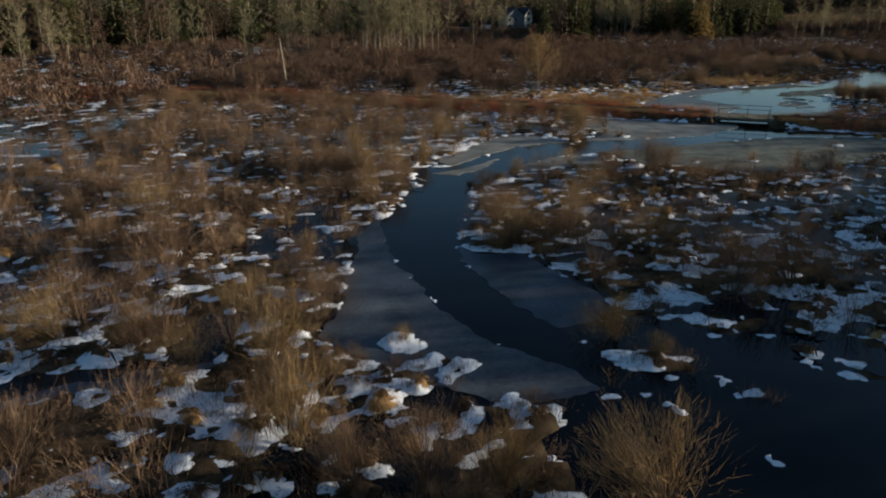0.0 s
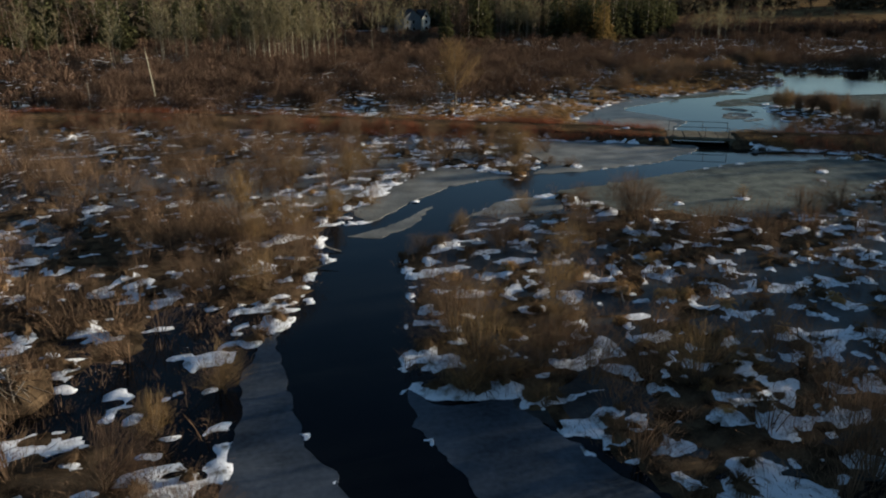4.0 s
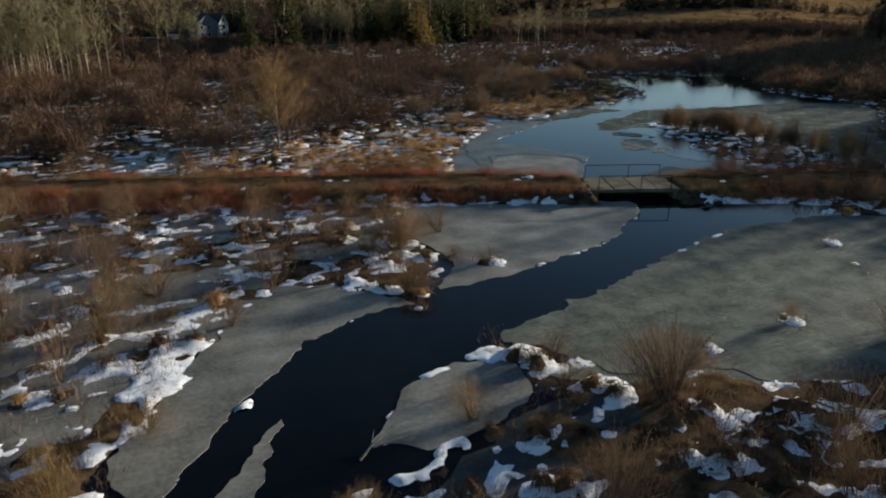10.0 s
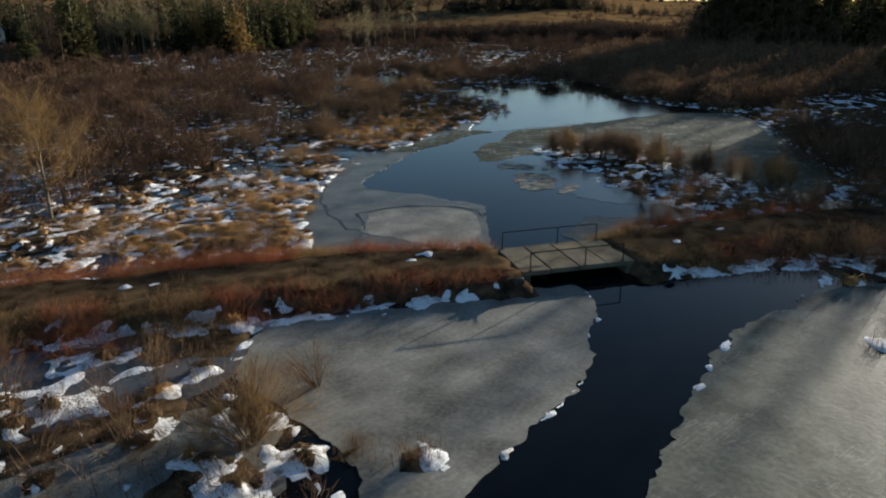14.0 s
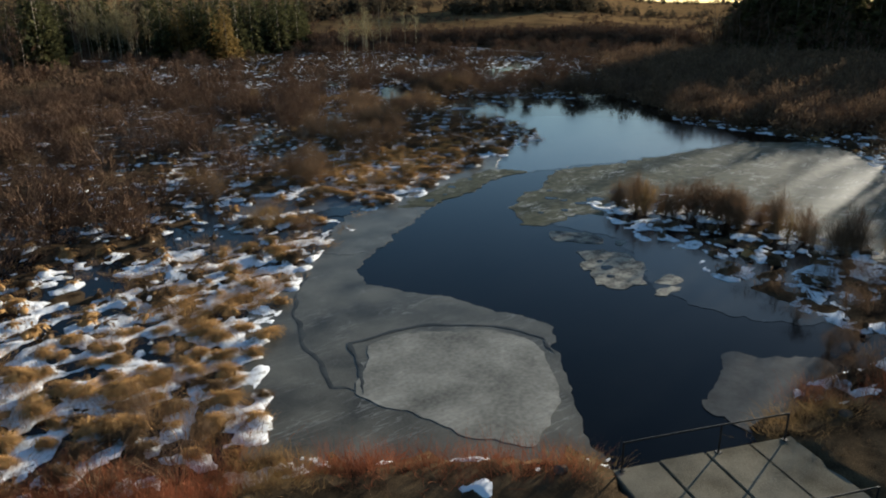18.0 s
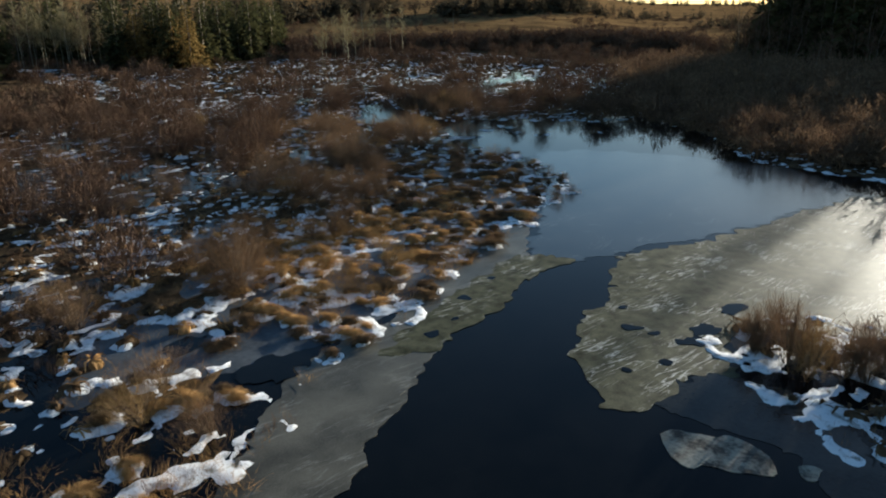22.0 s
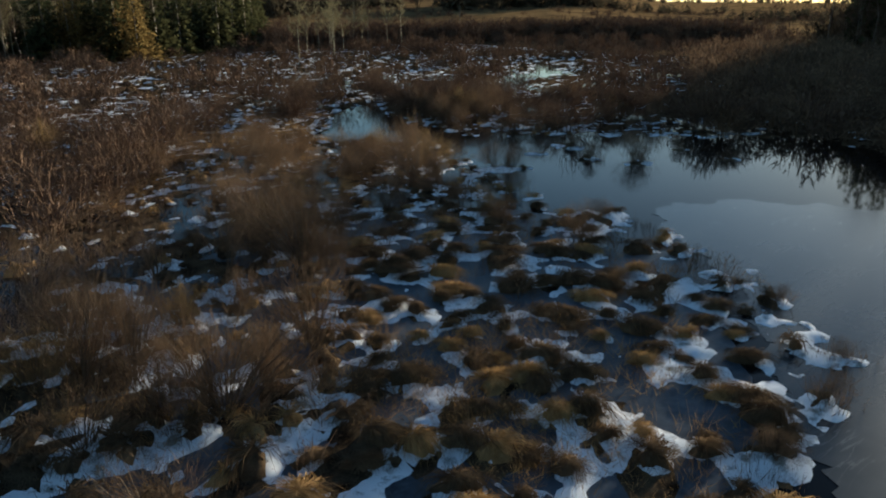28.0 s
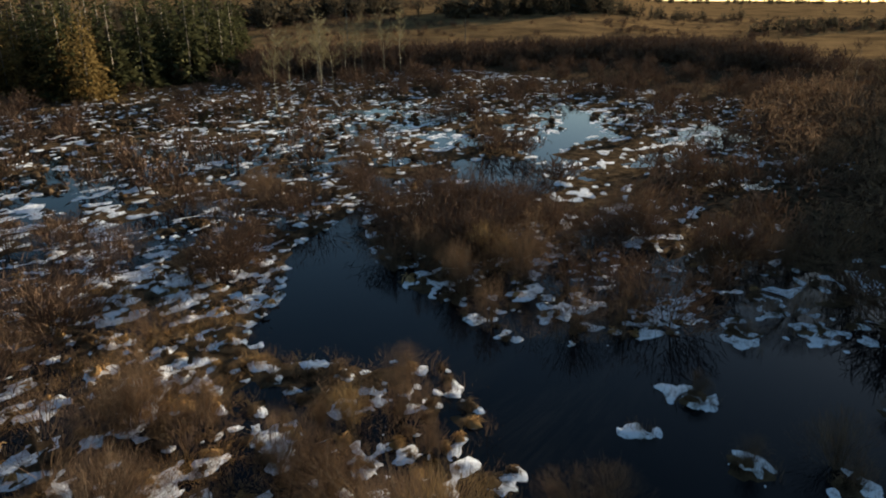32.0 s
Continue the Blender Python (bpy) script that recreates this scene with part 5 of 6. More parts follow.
# ---------------------------------------------------------------- tussocks and grass
TUSSOCK = [tussock_shape(rng, n, w, h, 0.0036) for n, w, h in ((420, 0.56, 0.40), (400, 0.50, 0.46), (420, 0.62, 0.36), (400, 0.54, 0.33), (380, 0.48, 0.42))]
TUSSOCK_MID = [tussock_shape(rng, 90, w, h, 0.0075, 6) for w, h in ((0.50, 0.40), (0.56, 0.36), (0.44, 0.44), (0.48, 0.32))]
TUSSOCK_FAR = [tussock_shape(rng, 13, w, h, 0.035, 5, True) for w, h in ((0.52, 0.38), (0.60, 0.32), (0.48, 0.42))]
ci, cj = np.meshgrid(np.arange(-36 / PITCH, 112 / PITCH), np.arange(12 / PITCH, 200 / PITCH))
ci, cj = np.floor(ci.ravel()), np.floor(cj.ravel())
tx, ty, ts, there = tussock_of(ci, cj)
keep = there & (wet(tx, ty) < -0.15) & (line_distance(tx, ty, TRAIL) > 3.4)
tx, ty, ts = tx[keep], ty[keep], ts[keep] / 0.46
order = np.argsort(np.minimum(np.hypot(tx - 24, ty - 103), line_distance(tx, ty, [(40, 116), (58, 128), (70, 140), (74, 150)])))
tx, ty, ts = tx[order], ty[order], ts[order]
tz = np.maximum(terrain(tx, ty), 0.0) - 0.08
gold = np.clip(0.7 * blob(tx, ty, 48.6, 128.6, 3.5, 3.0) + 0.7 * blob(tx, ty, 55.8, 135.1, 3.5, 3.0) + 0.7 * blob(tx, ty, 49.3, 131.9, 3.5, 3.0) + 0.7 * blob(tx, ty, 54.3, 134.4, 3.5, 3.0) + 0.7 * blob(tx, ty, 48.1, 129.7, 3.5, 3.0) + 0.62 * blob(tx, ty, 24, 105, 18, 12) + 0.75 * blob(tx, ty, 54, 132, 8, 6) + 0.8 * blob(tx, ty, 38, 117, 8, 5) + 0.1 * blob(tx, ty, 76, 178, 16, 22) + 0.6 * blob(tx, ty, -2, 24, 4, 3) + 0.6 * blob(tx, ty, -9, 21.7, 4, 2) + 0.12 + 0.06 * step(120, 135, ty), 0, 1) > rng.uniform(0, 1, len(tx))
TUSSOCK_MESHES = [[shape_mesh("sedge_tussock", s, m) for s in TUSSOCK] for m in (M_SEDGE_DULL, M_SEDGE)]
for k in range(300):
    ob = new("sedge_tussock", TUSSOCK_MESHES[int(gold[k])][int(rng.integers(5))])
    ob.matrix_world = pose(tx[k], ty[k], tz[k], rng.normal(0, 5), rng.normal(0, 5), rng.normal(-38, 25)) @ Matrix.Diagonal((ts[k] * rng.uniform(1.0, 1.6), ts[k] * rng.uniform(0.75, 1.05), 0.95 * ts[k] ** 0.6, 1))
    tagged(ob, "golden drooping sedge tussock rimmed with snow" if gold[k] else "dull brown drooping sedge tussock in the marsh", "tussock", "sedge tussocks")
strip_d = line_distance(tx, ty, FLIGHT_STRIP)
for g, name, mat, lab in ((False, "dull_tussocks", M_SEDGE_DULL, "dull brown sedge tussocks over the marsh"), (True, "golden_tussocks", M_SEDGE, "golden sedge tussocks over the marsh")):
    for close, shapes, tail in ((True, TUSSOCK_MID, "_near"), (False, TUSSOCK_FAR, "")):
        q = np.flatnonzero((gold[300:] == g) & ((strip_d[300:] < 13) == close)) + 300
        stuff(name + tail, shapes, tx[q], ty[q], tz[q], np.clip(ts[q], 0.7, 1.4), mat, rng, lab, "tussocks")

x6, y6 = sample(rng, (70, 180, 200, 290), 1700, lambda x, y: np.where(wet(x, y) > -0.2, 0, 0.2 + 0.8 * step(0.4, 0.6, fbm(x, y, 8, 99, 2))))
stuff("far_tussocks", TUSSOCK_FAR, x6, y6, np.maximum(terrain(x6, y6), 0), 1.2, M_SEDGE_DULL, rng, "brown sedge tussocks on the far marsh", "tussocks")
TUFT = [tuft_shape(rng, 20, 0.4, 0.42, 0.007), tuft_shape(rng, 18, 0.3, 0.6, 0.007), tuft_shape(rng, 18, 0.5, 0.45, 0.012)]


def tuft_chance(x, y):
    c = np.clip(0.1 + 0.9 * step(0.38, 0.6, fbm(x, y, 3.0, 77, 2)) + 0.5 * blob(x, y, 14, 44, 12, 16) + 0.6 * blob(x, y, 4, 76, 14, 9), 0, 1)
    return np.where(wet(x, y) > -0.25, 0, np.where(line_distance(x, y, TRAIL) < 2.2, 0.12, c))


x3, y3 = sample(rng, (-36, 112, 12, 200), 20000, tuft_chance)
for cx, cy, r in ISLETS:
    x3, y3 = np.append(x3, cx + rng.normal(0, 0.4 * r, 6)), np.append(y3, cy + rng.normal(0, 0.4 * r, 6))
stuff("marsh_grass", TUFT, x3, y3, np.maximum(terrain(x3, y3), 0), 1.0, M_TWIG, rng, "brown dead grass and low stems between hummocks", "grass")

x5, y5 = sample(rng, (8, 84, 92, 190), 48000, lambda x, y: np.where(wet(x, y) > -0.2, 0, np.clip(0.7 * blob(x, y, 48.6, 128.6, 3.5, 3.0) + 0.7 * blob(x, y, 55.8, 135.1, 3.5, 3.0) + 0.7 * blob(x, y, 49.3, 131.9, 3.5, 3.0) + 0.7 * blob(x, y, 54.3, 134.4, 3.5, 3.0) + 0.7 * blob(x, y, 48.1, 129.7, 3.5, 3.0) + 0.75 * blob(x, y, 23, 105, 14, 9) + 0.5 * blob(x, y, 33, 111, 7, 6) + 0.8 * blob(x, y, 50, 129, 8, 5) + 0.6 * blob(x, y, 60, 139, 10, 7) + 0.35 * blob(x, y, 78, 178, 12, 16), 0, 1) * step(0.41, 0.54, fbm(x, y, 2.2, 101, 2)) * step(2.6, 3.4, line_distance(x, y, TRAIL))))
stuff("golden_grass", [tuft_shape(rng, 34, 0.5, 0.38, 0.007, 0.7), tuft_shape(rng, 30, 0.6, 0.5, 0.007, 0.5), tuft_shape(rng, 30, 0.4, 0.3, 0.007, 0.9)], x5, y5, np.maximum(terrain(x5, y5), 0) + 0.05, 1.0, M_SEDGE, rng, "golden dead grass among the tussocks", "grass")

x7, y7 = sample(rng, (-40, 70, 66, 112), 24000, lambda x, y: np.where(np.hypot(x - BRIDGE_AT[0], y - BRIDGE_AT[1]) < 4.0, 0, (1 - step(2.0, 2.6, line_distance(x, y, TRAIL))) * (0.12 + 0.6 * step(0.45, 0.6, fbm(x, y, 2.0, 107, 2)))))
stuff("trail_grass", [tuft_shape(rng, 22, 0.45, 0.16, 0.008, 1.2), tuft_shape(rng, 18, 0.4, 0.22, 0.007, 0.9)], x7, y7, terrain(x7, y7) + 0.04, 1.0, M_SEDGE_DULL, rng, "short trodden dead grass on the trail", "grass")


def red_chance(x, y):
    d = line_distance(x, y, TRAIL)
    c = step(1.7, 2.5, d) * (1 - step(4.2, 6.5, d)) * (1 - 0.8 * step(40, 48, x))
    near_bridge = np.hypot(x - BRIDGE_AT[0], y - BRIDGE_AT[1]) < 4.0
    return np.where((wet(x, y) > -0.1) | near_bridge, 0, c * (0.35 + 0.65 * step(0.4, 0.55, fbm(x, y, 3.5, 79, 2))))


RED = [tuft_shape(rng, 26, 0.5, 0.75, 0.007, 0.4), tuft_shape(rng, 24, 0.6, 0.5, 0.007, 0.6), tuft_shape(rng, 20, 0.5, 0.95, 0.006, 0.3)]
x4, y4 = sample(rng, (-60, 62, 70, 118), 72000, red_chance)
tall = fbm(x4, y4, 5.0, 97, 2) > 0.43
stuff("red_dogwood", RED, x4[tall], y4[tall], terrain(x4[tall], y4[tall]), 1.1, M_RED, rng, "low rust-red dogwood stems along the trail banks", "shrubs")
stuff("bank_grass", [tuft_shape(rng, 30, 0.5, 0.55, 0.007, 0.6), tuft_shape(rng, 26, 0.6, 0.4, 0.007, 0.8)], x4[~tall], y4[~tall], terrain(x4[~tall], y4[~tall]), 1.0, M_TWIG_GOLD, rng, "golden-brown dry grass along the trail banks", "grass")

# ---------------------------------------------------------------- trees


def part(name, data, mat, parent, label=""):
    """A mesh or a bmesh as one part of a thing."""
    if isinstance(data, bmesh.types.BMesh):
        me = bpy.data.meshes.new(name)
        data.to_mesh(me)
        data.free()
        me.materials.append(mat)
    else:
        me = data
    ob = new(name, me)
    ob.parent = parent
    return tagged(ob, label)


def bare_tree_shape(rng, height=12.0, spread_=0.22, limbs=16, twigs=14, thick=0.13, start=0.35, fine=0.018):
    """Trunk and crown of a leafless tree."""
    bend = rng.normal(0, 0.02 * height, (5, 2))
    path = [np.array([bend[k][0] * (k > 0), bend[k][1] * (k > 0), height * k / 4 - 0.3 * (k == 0)]) for k in range(5)]
    trunk = [ribbon(path, [thick * (1 - 0.9 * k / 4) for k in range(5)])]
    crown, starts, ends = [], [], []
    p = np.array(path)
    for _ in range(limbs):
        t = rng.uniform(start, 0.97) * 4
        i = min(int(t), 3)
        s = p[i] + (p[i + 1] - p[i]) * (t - i)
        an = rng.uniform(0, 6.283)
        ln = height * spread_ * (1.25 - t / 4) * rng.uniform(0.7, 1.3) + 0.5
        e = s + np.array([math.cos(an) * ln * 0.75, math.sin(an) * ln * 0.75, ln * rng.uniform(0.5, 1.0)])
        m = (s + e) / 2 + rng.normal(0, 0.08 * ln, 3)
        crown.append(ribbon([s, m, e], [thick * 0.3 * (1.1 - t / 4), thick * 0.18 * (1.1 - t / 4), 0.008]))
        q = rng.uniform(0.2, 1.0, twigs)[:, None]
        st = s + (e - s) * q + rng.normal(0, 0.04 * ln, (twigs, 3))
        a2 = an + rng.normal(0, 1.1, twigs)
        l2 = ln * rng.uniform(0.25, 0.6, twigs)
        starts.append(st)
        ends.append(st + np.stack([np.cos(a2) * l2 * 0.6, np.sin(a2) * l2 * 0.6, l2 * rng.uniform(0.3, 1.0, twigs)], 1))
    crown.append(needles(np.concatenate(starts), np.concatenate(ends), fine, rng))
    return join(trunk), join(crown)


def conifer_shape(rng, height=14.0, width=2.6, sprays=420, ragged=0.25, fine=0.6):
    """Trunk and small overlapping needle sprays of a cedar, spruce or larch, in uneven tiers with gaps."""
    trunk = ribbon([(0, 0, -0.3), (0, 0, height * 0.5), (0, 0, height)], [0.18, 0.11, 0.02])
    t = 0.02 + 0.98 * (1 - np.sqrt(rng.uniform(0, 1, sprays)))
    an = rng.uniform(0, 6.283, sprays)
    a0, a1, a2 = rng.uniform(0, 6.283, 3)
    lobes = 0.80 + 0.20 * np.cos(2 * an + 7 * t + a0) + 0.16 * np.cos(3 * an - 11 * t + a1) + 0.12 * np.cos(t * 40 + an + a2)
    deep = 1 - ragged * rng.uniform(0, 1, sprays) ** 1.5
    r = width * (1 - t) ** 0.8 * deep * lobes + 0.10
    c = np.stack([np.cos(an) * r, np.sin(an) * r, t * height - 0.06 * r], 1)
    d = np.stack([np.cos(an), np.sin(an), rng.uniform(-0.55, 0.5, sprays)], 1) + rng.normal(0, 0.35, (sprays, 3))
    d /= np.linalg.norm(d, axis=1, keepdims=True)
    ln = (fine * (0.5 + 0.9 * (1 - t)) * rng.uniform(0.6, 1.4, sprays))[:, None]
    side = np.cross(d, rng.normal(0, 1, (sprays, 3)) * [0.5, 0.5, 1.0])
    side *= 0.42 * ln / (np.linalg.norm(side, axis=1, keepdims=True) + 1e-6)
    v = np.stack([c - d * ln, c - side, c + d * ln, c + side], 1).reshape(-1, 3)
    q = np.arange(sprays)[:, None] * 4
    f = np.concatenate([q + [0, 1, 2], q + [0, 2, 3]])
    return trunk, (v, f)


def make_tree(name, shape, bark, leaf, label, category, group):
    top = tagged(new(name), label, category, group)
    part("trunk", shape_mesh("trunk", shape[0], bark), bark, top)
    part("crown", shape_mesh("crown", shape[1], leaf), leaf, top)
    return top


def plant_trees(kinds, places, rng, lo=0.8, hi=1.2):
    """Plant each place with one of the kinds; the kinds themselves take the first places."""
    for k, (x, y) in enumerate(places):
        z = float(terrain(np.array([x]), np.array([y]))[0])
        s = rng.uniform(lo, hi)
        m = pose(x, y, z, 0, 0, rng.uniform(0, 360))
        if k < len(kinds):
            kinds[k].matrix_world = m
        else:
            ob = copy_thing(kinds[int(rng.integers(len(kinds)))], m)
            ob.scale = (s, s, s * rng.uniform(0.9, 1.1))


def along(line, count, width, rng):
    """Places spread along a line within a band."""
    pts = [Vector(p) for p in line]
    ln = [(pts[k + 1] - pts[k]).length for k in range(len(pts) - 1)]
    out = []
    for _ in range(count):
        d = rng.uniform(0, sum(ln))
        k = 0
        while k < len(ln) - 1 and d > ln[k]:
            d -= ln[k]
            k += 1
        p = pts[k].lerp(pts[k + 1], min(d / ln[k], 1))
        out.append((p.x + rng.normal(0, width), p.y + rng.normal(0, width)))
    return out


CEDARS = [make_tree("cedar_tree", conifer_shape(rng, h, w, 750, 0.5, 0.55), M_BARK, M_CONIFER, "dark green cedar in the far tree line", "tree", "conifers of the far tree line") for h, w in ((15, 3.8), (18, 4.4), (13, 4.2), (11, 3.3), (16, 3.4))]
plant_trees(CEDARS, along([(-150, 172), (-112, 186), (-92, 240), (-54, 300), (-12, 352)], 120, 6.0, rng) + along([(40, 268), (56, 286)], 10, 3.5, rng) + along([(84, 300), (116, 306)], 12, 3.0, rng) + along([(62, 338), (92, 322), (112, 330), (135, 340)], 34, 5.0, rng)
            + along([(52, 292), (58, 300)], 4, 2.0, rng) + [(51, 366), (54, 360), (27, 402), (38, 404), (50, 398), (16, 404)] + along([(126, 310), (140, 335), (150, 350)], 16, 3.0, rng), rng, 1.0, 1.45)
LARCHES = [make_tree("larch_tree", conifer_shape(rng, h, 6.2, 1900, 0.75, 0.42), M_BARK, M_LARCH, "golden autumn larch in front of dark cedars", "tree", "golden larches") for h in (18, 16)]
plant_trees(LARCHES, [(98, 297), (104, 302), (92, 303), (89, 297), (101, 291)], rng)
ASPENS = [make_tree("aspen_tree", bare_tree_shape(rng, h, 0.17, 26, 22, 0.075, 0.34, 0.028), M_BIRCH, M_BIRCH_TWIG, "bare pale-barked aspen in a far stand", "tree", "aspens") for h in (14, 15.5, 12.5)]
plant_trees(ASPENS, along([(-26, 190), (-4, 198)], 46, 3.2, rng) + along([(-52, 178), (-30, 196)], 18, 5.0, rng) + [(-77.4, 136.4), (-81, 142), (-74, 140), (-84.9, 161.4), (-80, 158), (-100.5, 221.7), (-63.1, 177.4), (-66, 182), (-58, 174), (-92, 150), (-88, 146), (2, 232), (10, 240), (20, 250)]
            + along([(68, 300), (86, 312)], 26, 3.0, rng) + along([(14, 300), (30, 320)], 8, 4.0, rng) + along([(112, 262), (134, 275), (160, 290)], 14, 6.0, rng), rng)
GREY = [make_tree("alder_tree", bare_tree_shape(rng, h, 0.3, 22, 16, 0.13, 0.12, 0.03), M_BARK, M_TWIG_FAR, "bare grey-brown tree at the edge of the woods", "tree", "bare trees of the wood edges") for h in (18, 20, 16)]
plant_trees(GREY, along([(193, 190), (198, 174), (203, 158)], 34, 3.5, rng) + along([(-10, 330), (30, 420), (60, 400)], 26, 8.0, rng) + along([(-140, 160), (-100, 182), (-78, 236), (-42, 290), (-4, 335)], 46, 4.0, rng) + along([(40, 262), (62, 320), (90, 308), (118, 312)], 22, 4.0, rng), rng, 0.6, 0.95)
DARK = [make_tree("spruce_tree", conifer_shape(rng, h, 4.0, 620, 0.45, 0.75), M_BARK, M_CONIFER, "dark spruce in the wood and the added shade rows east of the marsh", "tree", "spruces of the eastern woods") for h in (22, 24)]
plant_trees(DARK, along([(197, 190), (203, 174), (207, 157), (208, 132)], 50, 3.5, rng), rng, 0.95, 1.12)
# unseen row of spruces, added so that its shadow falls over the eastern marsh
for x, y in along([(106, 22), (99, 50), (96.5, 72)], 56, 1.8, rng):
    ob = copy_thing(DARK[int(rng.integers(2))], pose(x, y, float(terrain(np.array([x]), np.array([y]))[0]), 0, 0, rng.uniform(0, 360)))
    ob.scale = (0.85, 0.85, rng.uniform(0.70, 0.82))
# two more added rows out of view, to shade the marsh and the bridge
for x, y in along([(71, 16), (68, 34), (64, 50)], 26, 1.5, rng) + along([(146, 92), (150, 113)], 46, 1.6, rng):
    ob = copy_thing(DARK[int(rng.integers(2))], pose(x, y, float(terrain(np.array([x]), np.array([y]))[0]), 0, 0, rng.uniform(0, 360)))
    ob.scale = (0.7, 0.7, rng.uniform(0.56, 0.66) + (0.3 if x > 100 else 0))
for x, y in along([(208, 184), (211, 168)], 22, 2.0, rng):
    ob = copy_thing(DARK[int(rng.integers(2))], pose(x, y, float(terrain(np.array([x]), np.array([y]))[0]), 0, 0, rng.uniform(0, 360)))
    ob.scale = (1.15, 1.15, rng.uniform(1.2, 1.36))
LOW = [make_tree("young_alder", bare_tree_shape(rng, h, 0.34, 22, 16, 0.10, 0.1, 0.03), M_BARK, M_TWIG_FAR, "young bare alder beyond the pond", "tree", "young alders") for h in (8, 9.5)]
plant_trees(LOW, along([(186, 186), (196, 160), (212, 130), (220, 90), (214, 50)], 60, 6.0, rng), rng)

lone = make_tree("lone_tree", bare_tree_shape(rng, 8.2, 0.46, 60, 44, 0.17, 0.14, 0.010), M_BARK, M_TWIG_GOLD, "bare spreading tree beside the trail", "tree", "")
lone.matrix_world = pose(14.7, 113.2, 0.05, 0, 0, 40)

# far woods and hedges on the slopes
wood = [conifer_shape(rng, 15, 4.2, 70, 0.5, 1.5)[1], conifer_shape(rng, 11, 3.8, 60, 0.5, 1.4)[1], cloud_shape(rng, 13, 4.5, 130, 0.2), cloud_shape(rng, 10, 4.5, 120, 0.2), bush_shape(rng, 13, 5.0, 4, 120, 0.16, 0.2)]
wx, wy = [], []
for line, n, wd in (([(-190, 190), (-130, 215), (-108, 262), (-66, 322), (-20, 372)], 330, 9), ([(-20, 400), (40, 430), (90, 370), (140, 372)], 200, 12), ([(160, 470), (210, 500)], 40, 9), ([(215, 490), (330, 545)], 60, 12),
                    ([(330, 470), (420, 470), (520, 430)], 110, 14), ([(-300, 420), (-100, 500), (60, 520), (150, 560)], 260, 30), ([(420, 330), (560, 300)], 60, 14), ([(-420, 200), (-260, 260), (-190, 330)], 150, 26),
                    ([(700, 900), (1100, 700), (1400, 400)], 220, 40), ([(100, 1000), (500, 1000), (800, 900)], 180, 40), ([(208, 192), (216, 174), (220, 158)], 50, 5), ([(300, 120), (420, 60), (420, -60)], 60, 25)):
    for x, y in along(line, n, wd, rng):
        wx.append(x)
        wy.append(y)
wx, wy = np.array(wx), np.array(wy)
size = (1.3 + 0.5 * step(500, 1200, np.hypot(wx, wy))) * (1 - 0.55 * step(47, 54, np.degrees(np.arctan2(wx - 30, wy - 100))) * step(300, 340, np.hypot(wx - 30, wy - 100)))
stuff("far_woods", wood, wx, wy, terrain(wx, wy), size, M_FAR_WOOD, rng, "far dark mixed woods on the slopes", "trees")
gx, gy = np.array(along(HEDGE, 1300, 7.0, rng)).T
stuff("hedgerow", FAR, gx, gy, terrain(gx, gy), 2.0, M_TWIG_FAR, rng, "dark brown hedge below the far field", "shrubs")
hx, hy = sample(rng, (130, 560, 300, 600), 2600, lambda x, y: np.where(np.hypot(x - 30, y - 100) > 260, 0.06 + 0.6 * step(0.52, 0.62, fbm(x, y, 40, 95, 2)), 0))
stuff("field_brush", FAR, hx, hy, terrain(hx, hy), 1.0, M_TWIG_FAR, rng, "brown brush and hedges on the far field", "shrubs")

kx, ky = sample(rng, (120, 520, 300, 560), 2600, lambda x, y: np.where(np.hypot(x - 30, y - 100) > 250, 0.25 + 0.75 * step(0.4, 0.55, fbm(x, y, 22, 103, 2)), 0))
stuff("field_grass", [cloud_shape(rng, 1.1, 1.8, 40, 0.05), cloud_shape(rng, 0.9, 2.4, 40, 0.05)], kx, ky, terrain(kx, ky) - 0.1, 1.0, M_SEDGE_DULL, rng, "clumps of tall brown grass on the far field", "grass")

# ---------------------------------------------------------------- dead trunks and pole


def trunk_thing(name, x, y, height, lean, turn, thick, mat, label, category, limbs=0):
    top = tagged(new(name), label, category)
    top.matrix_world = pose(x, y, float(terrain(np.array([x]), np.array([y]))[0]), 0, lean, turn)
    part("trunk", shape_mesh("trunk", ribbon([(0, 0, -0.4), (0.03, 0, height * 0.4), (0, 0.04, height * 0.75), (0, 0, height)], [thick, thick * 0.8, thick * 0.6, thick * 0.3]), mat), mat, top)
    for k in range(limbs):
        z = height * (0.45 + 0.45 * k / max(limbs, 1))
        part("stub", shape_mesh("stub", ribbon([(0, 0, z), (0.5 * math.cos(2.4 * k), 0.5 * math.sin(2.4 * k), z + 0.35)], [thick * 0.3, 0.01]), mat), mat, top)
    return top


trunk_thing("dead_snag", -25.2, 118, 8.0, -5, 0, 0.13, M_BIRCH, "leaning pale dead trunk without branches", "snag", 1)
trunk_thing("dead_snag", -33.7, 117.7, 4.0, 2, 0, 0.09, M_BARK, "short grey broken dead trunk", "snag", 2)
trunk_thing("tall_pole", 172, 318, 15.0, 0, 0, 0.16, M_WOOD, "tall thin weathered wooden pole at the marsh edge", "pole", 0)
trunk_thing("dead_snag", 235, 345, 12.0, 2, 0, 0.2, M_BARK, "tall bare dead trunk on the far field", "snag", 3)

# ---------------------------------------------------------------- bridge


def box(bm, cx, cy, cz, a, b, c, m=None):
    bmesh.ops.create_cube(bm, size=1.0, matrix=(m or Matrix()) @ Matrix.Translation((cx, cy, cz)) @ Matrix.Diagonal((a, b, c, 1)))


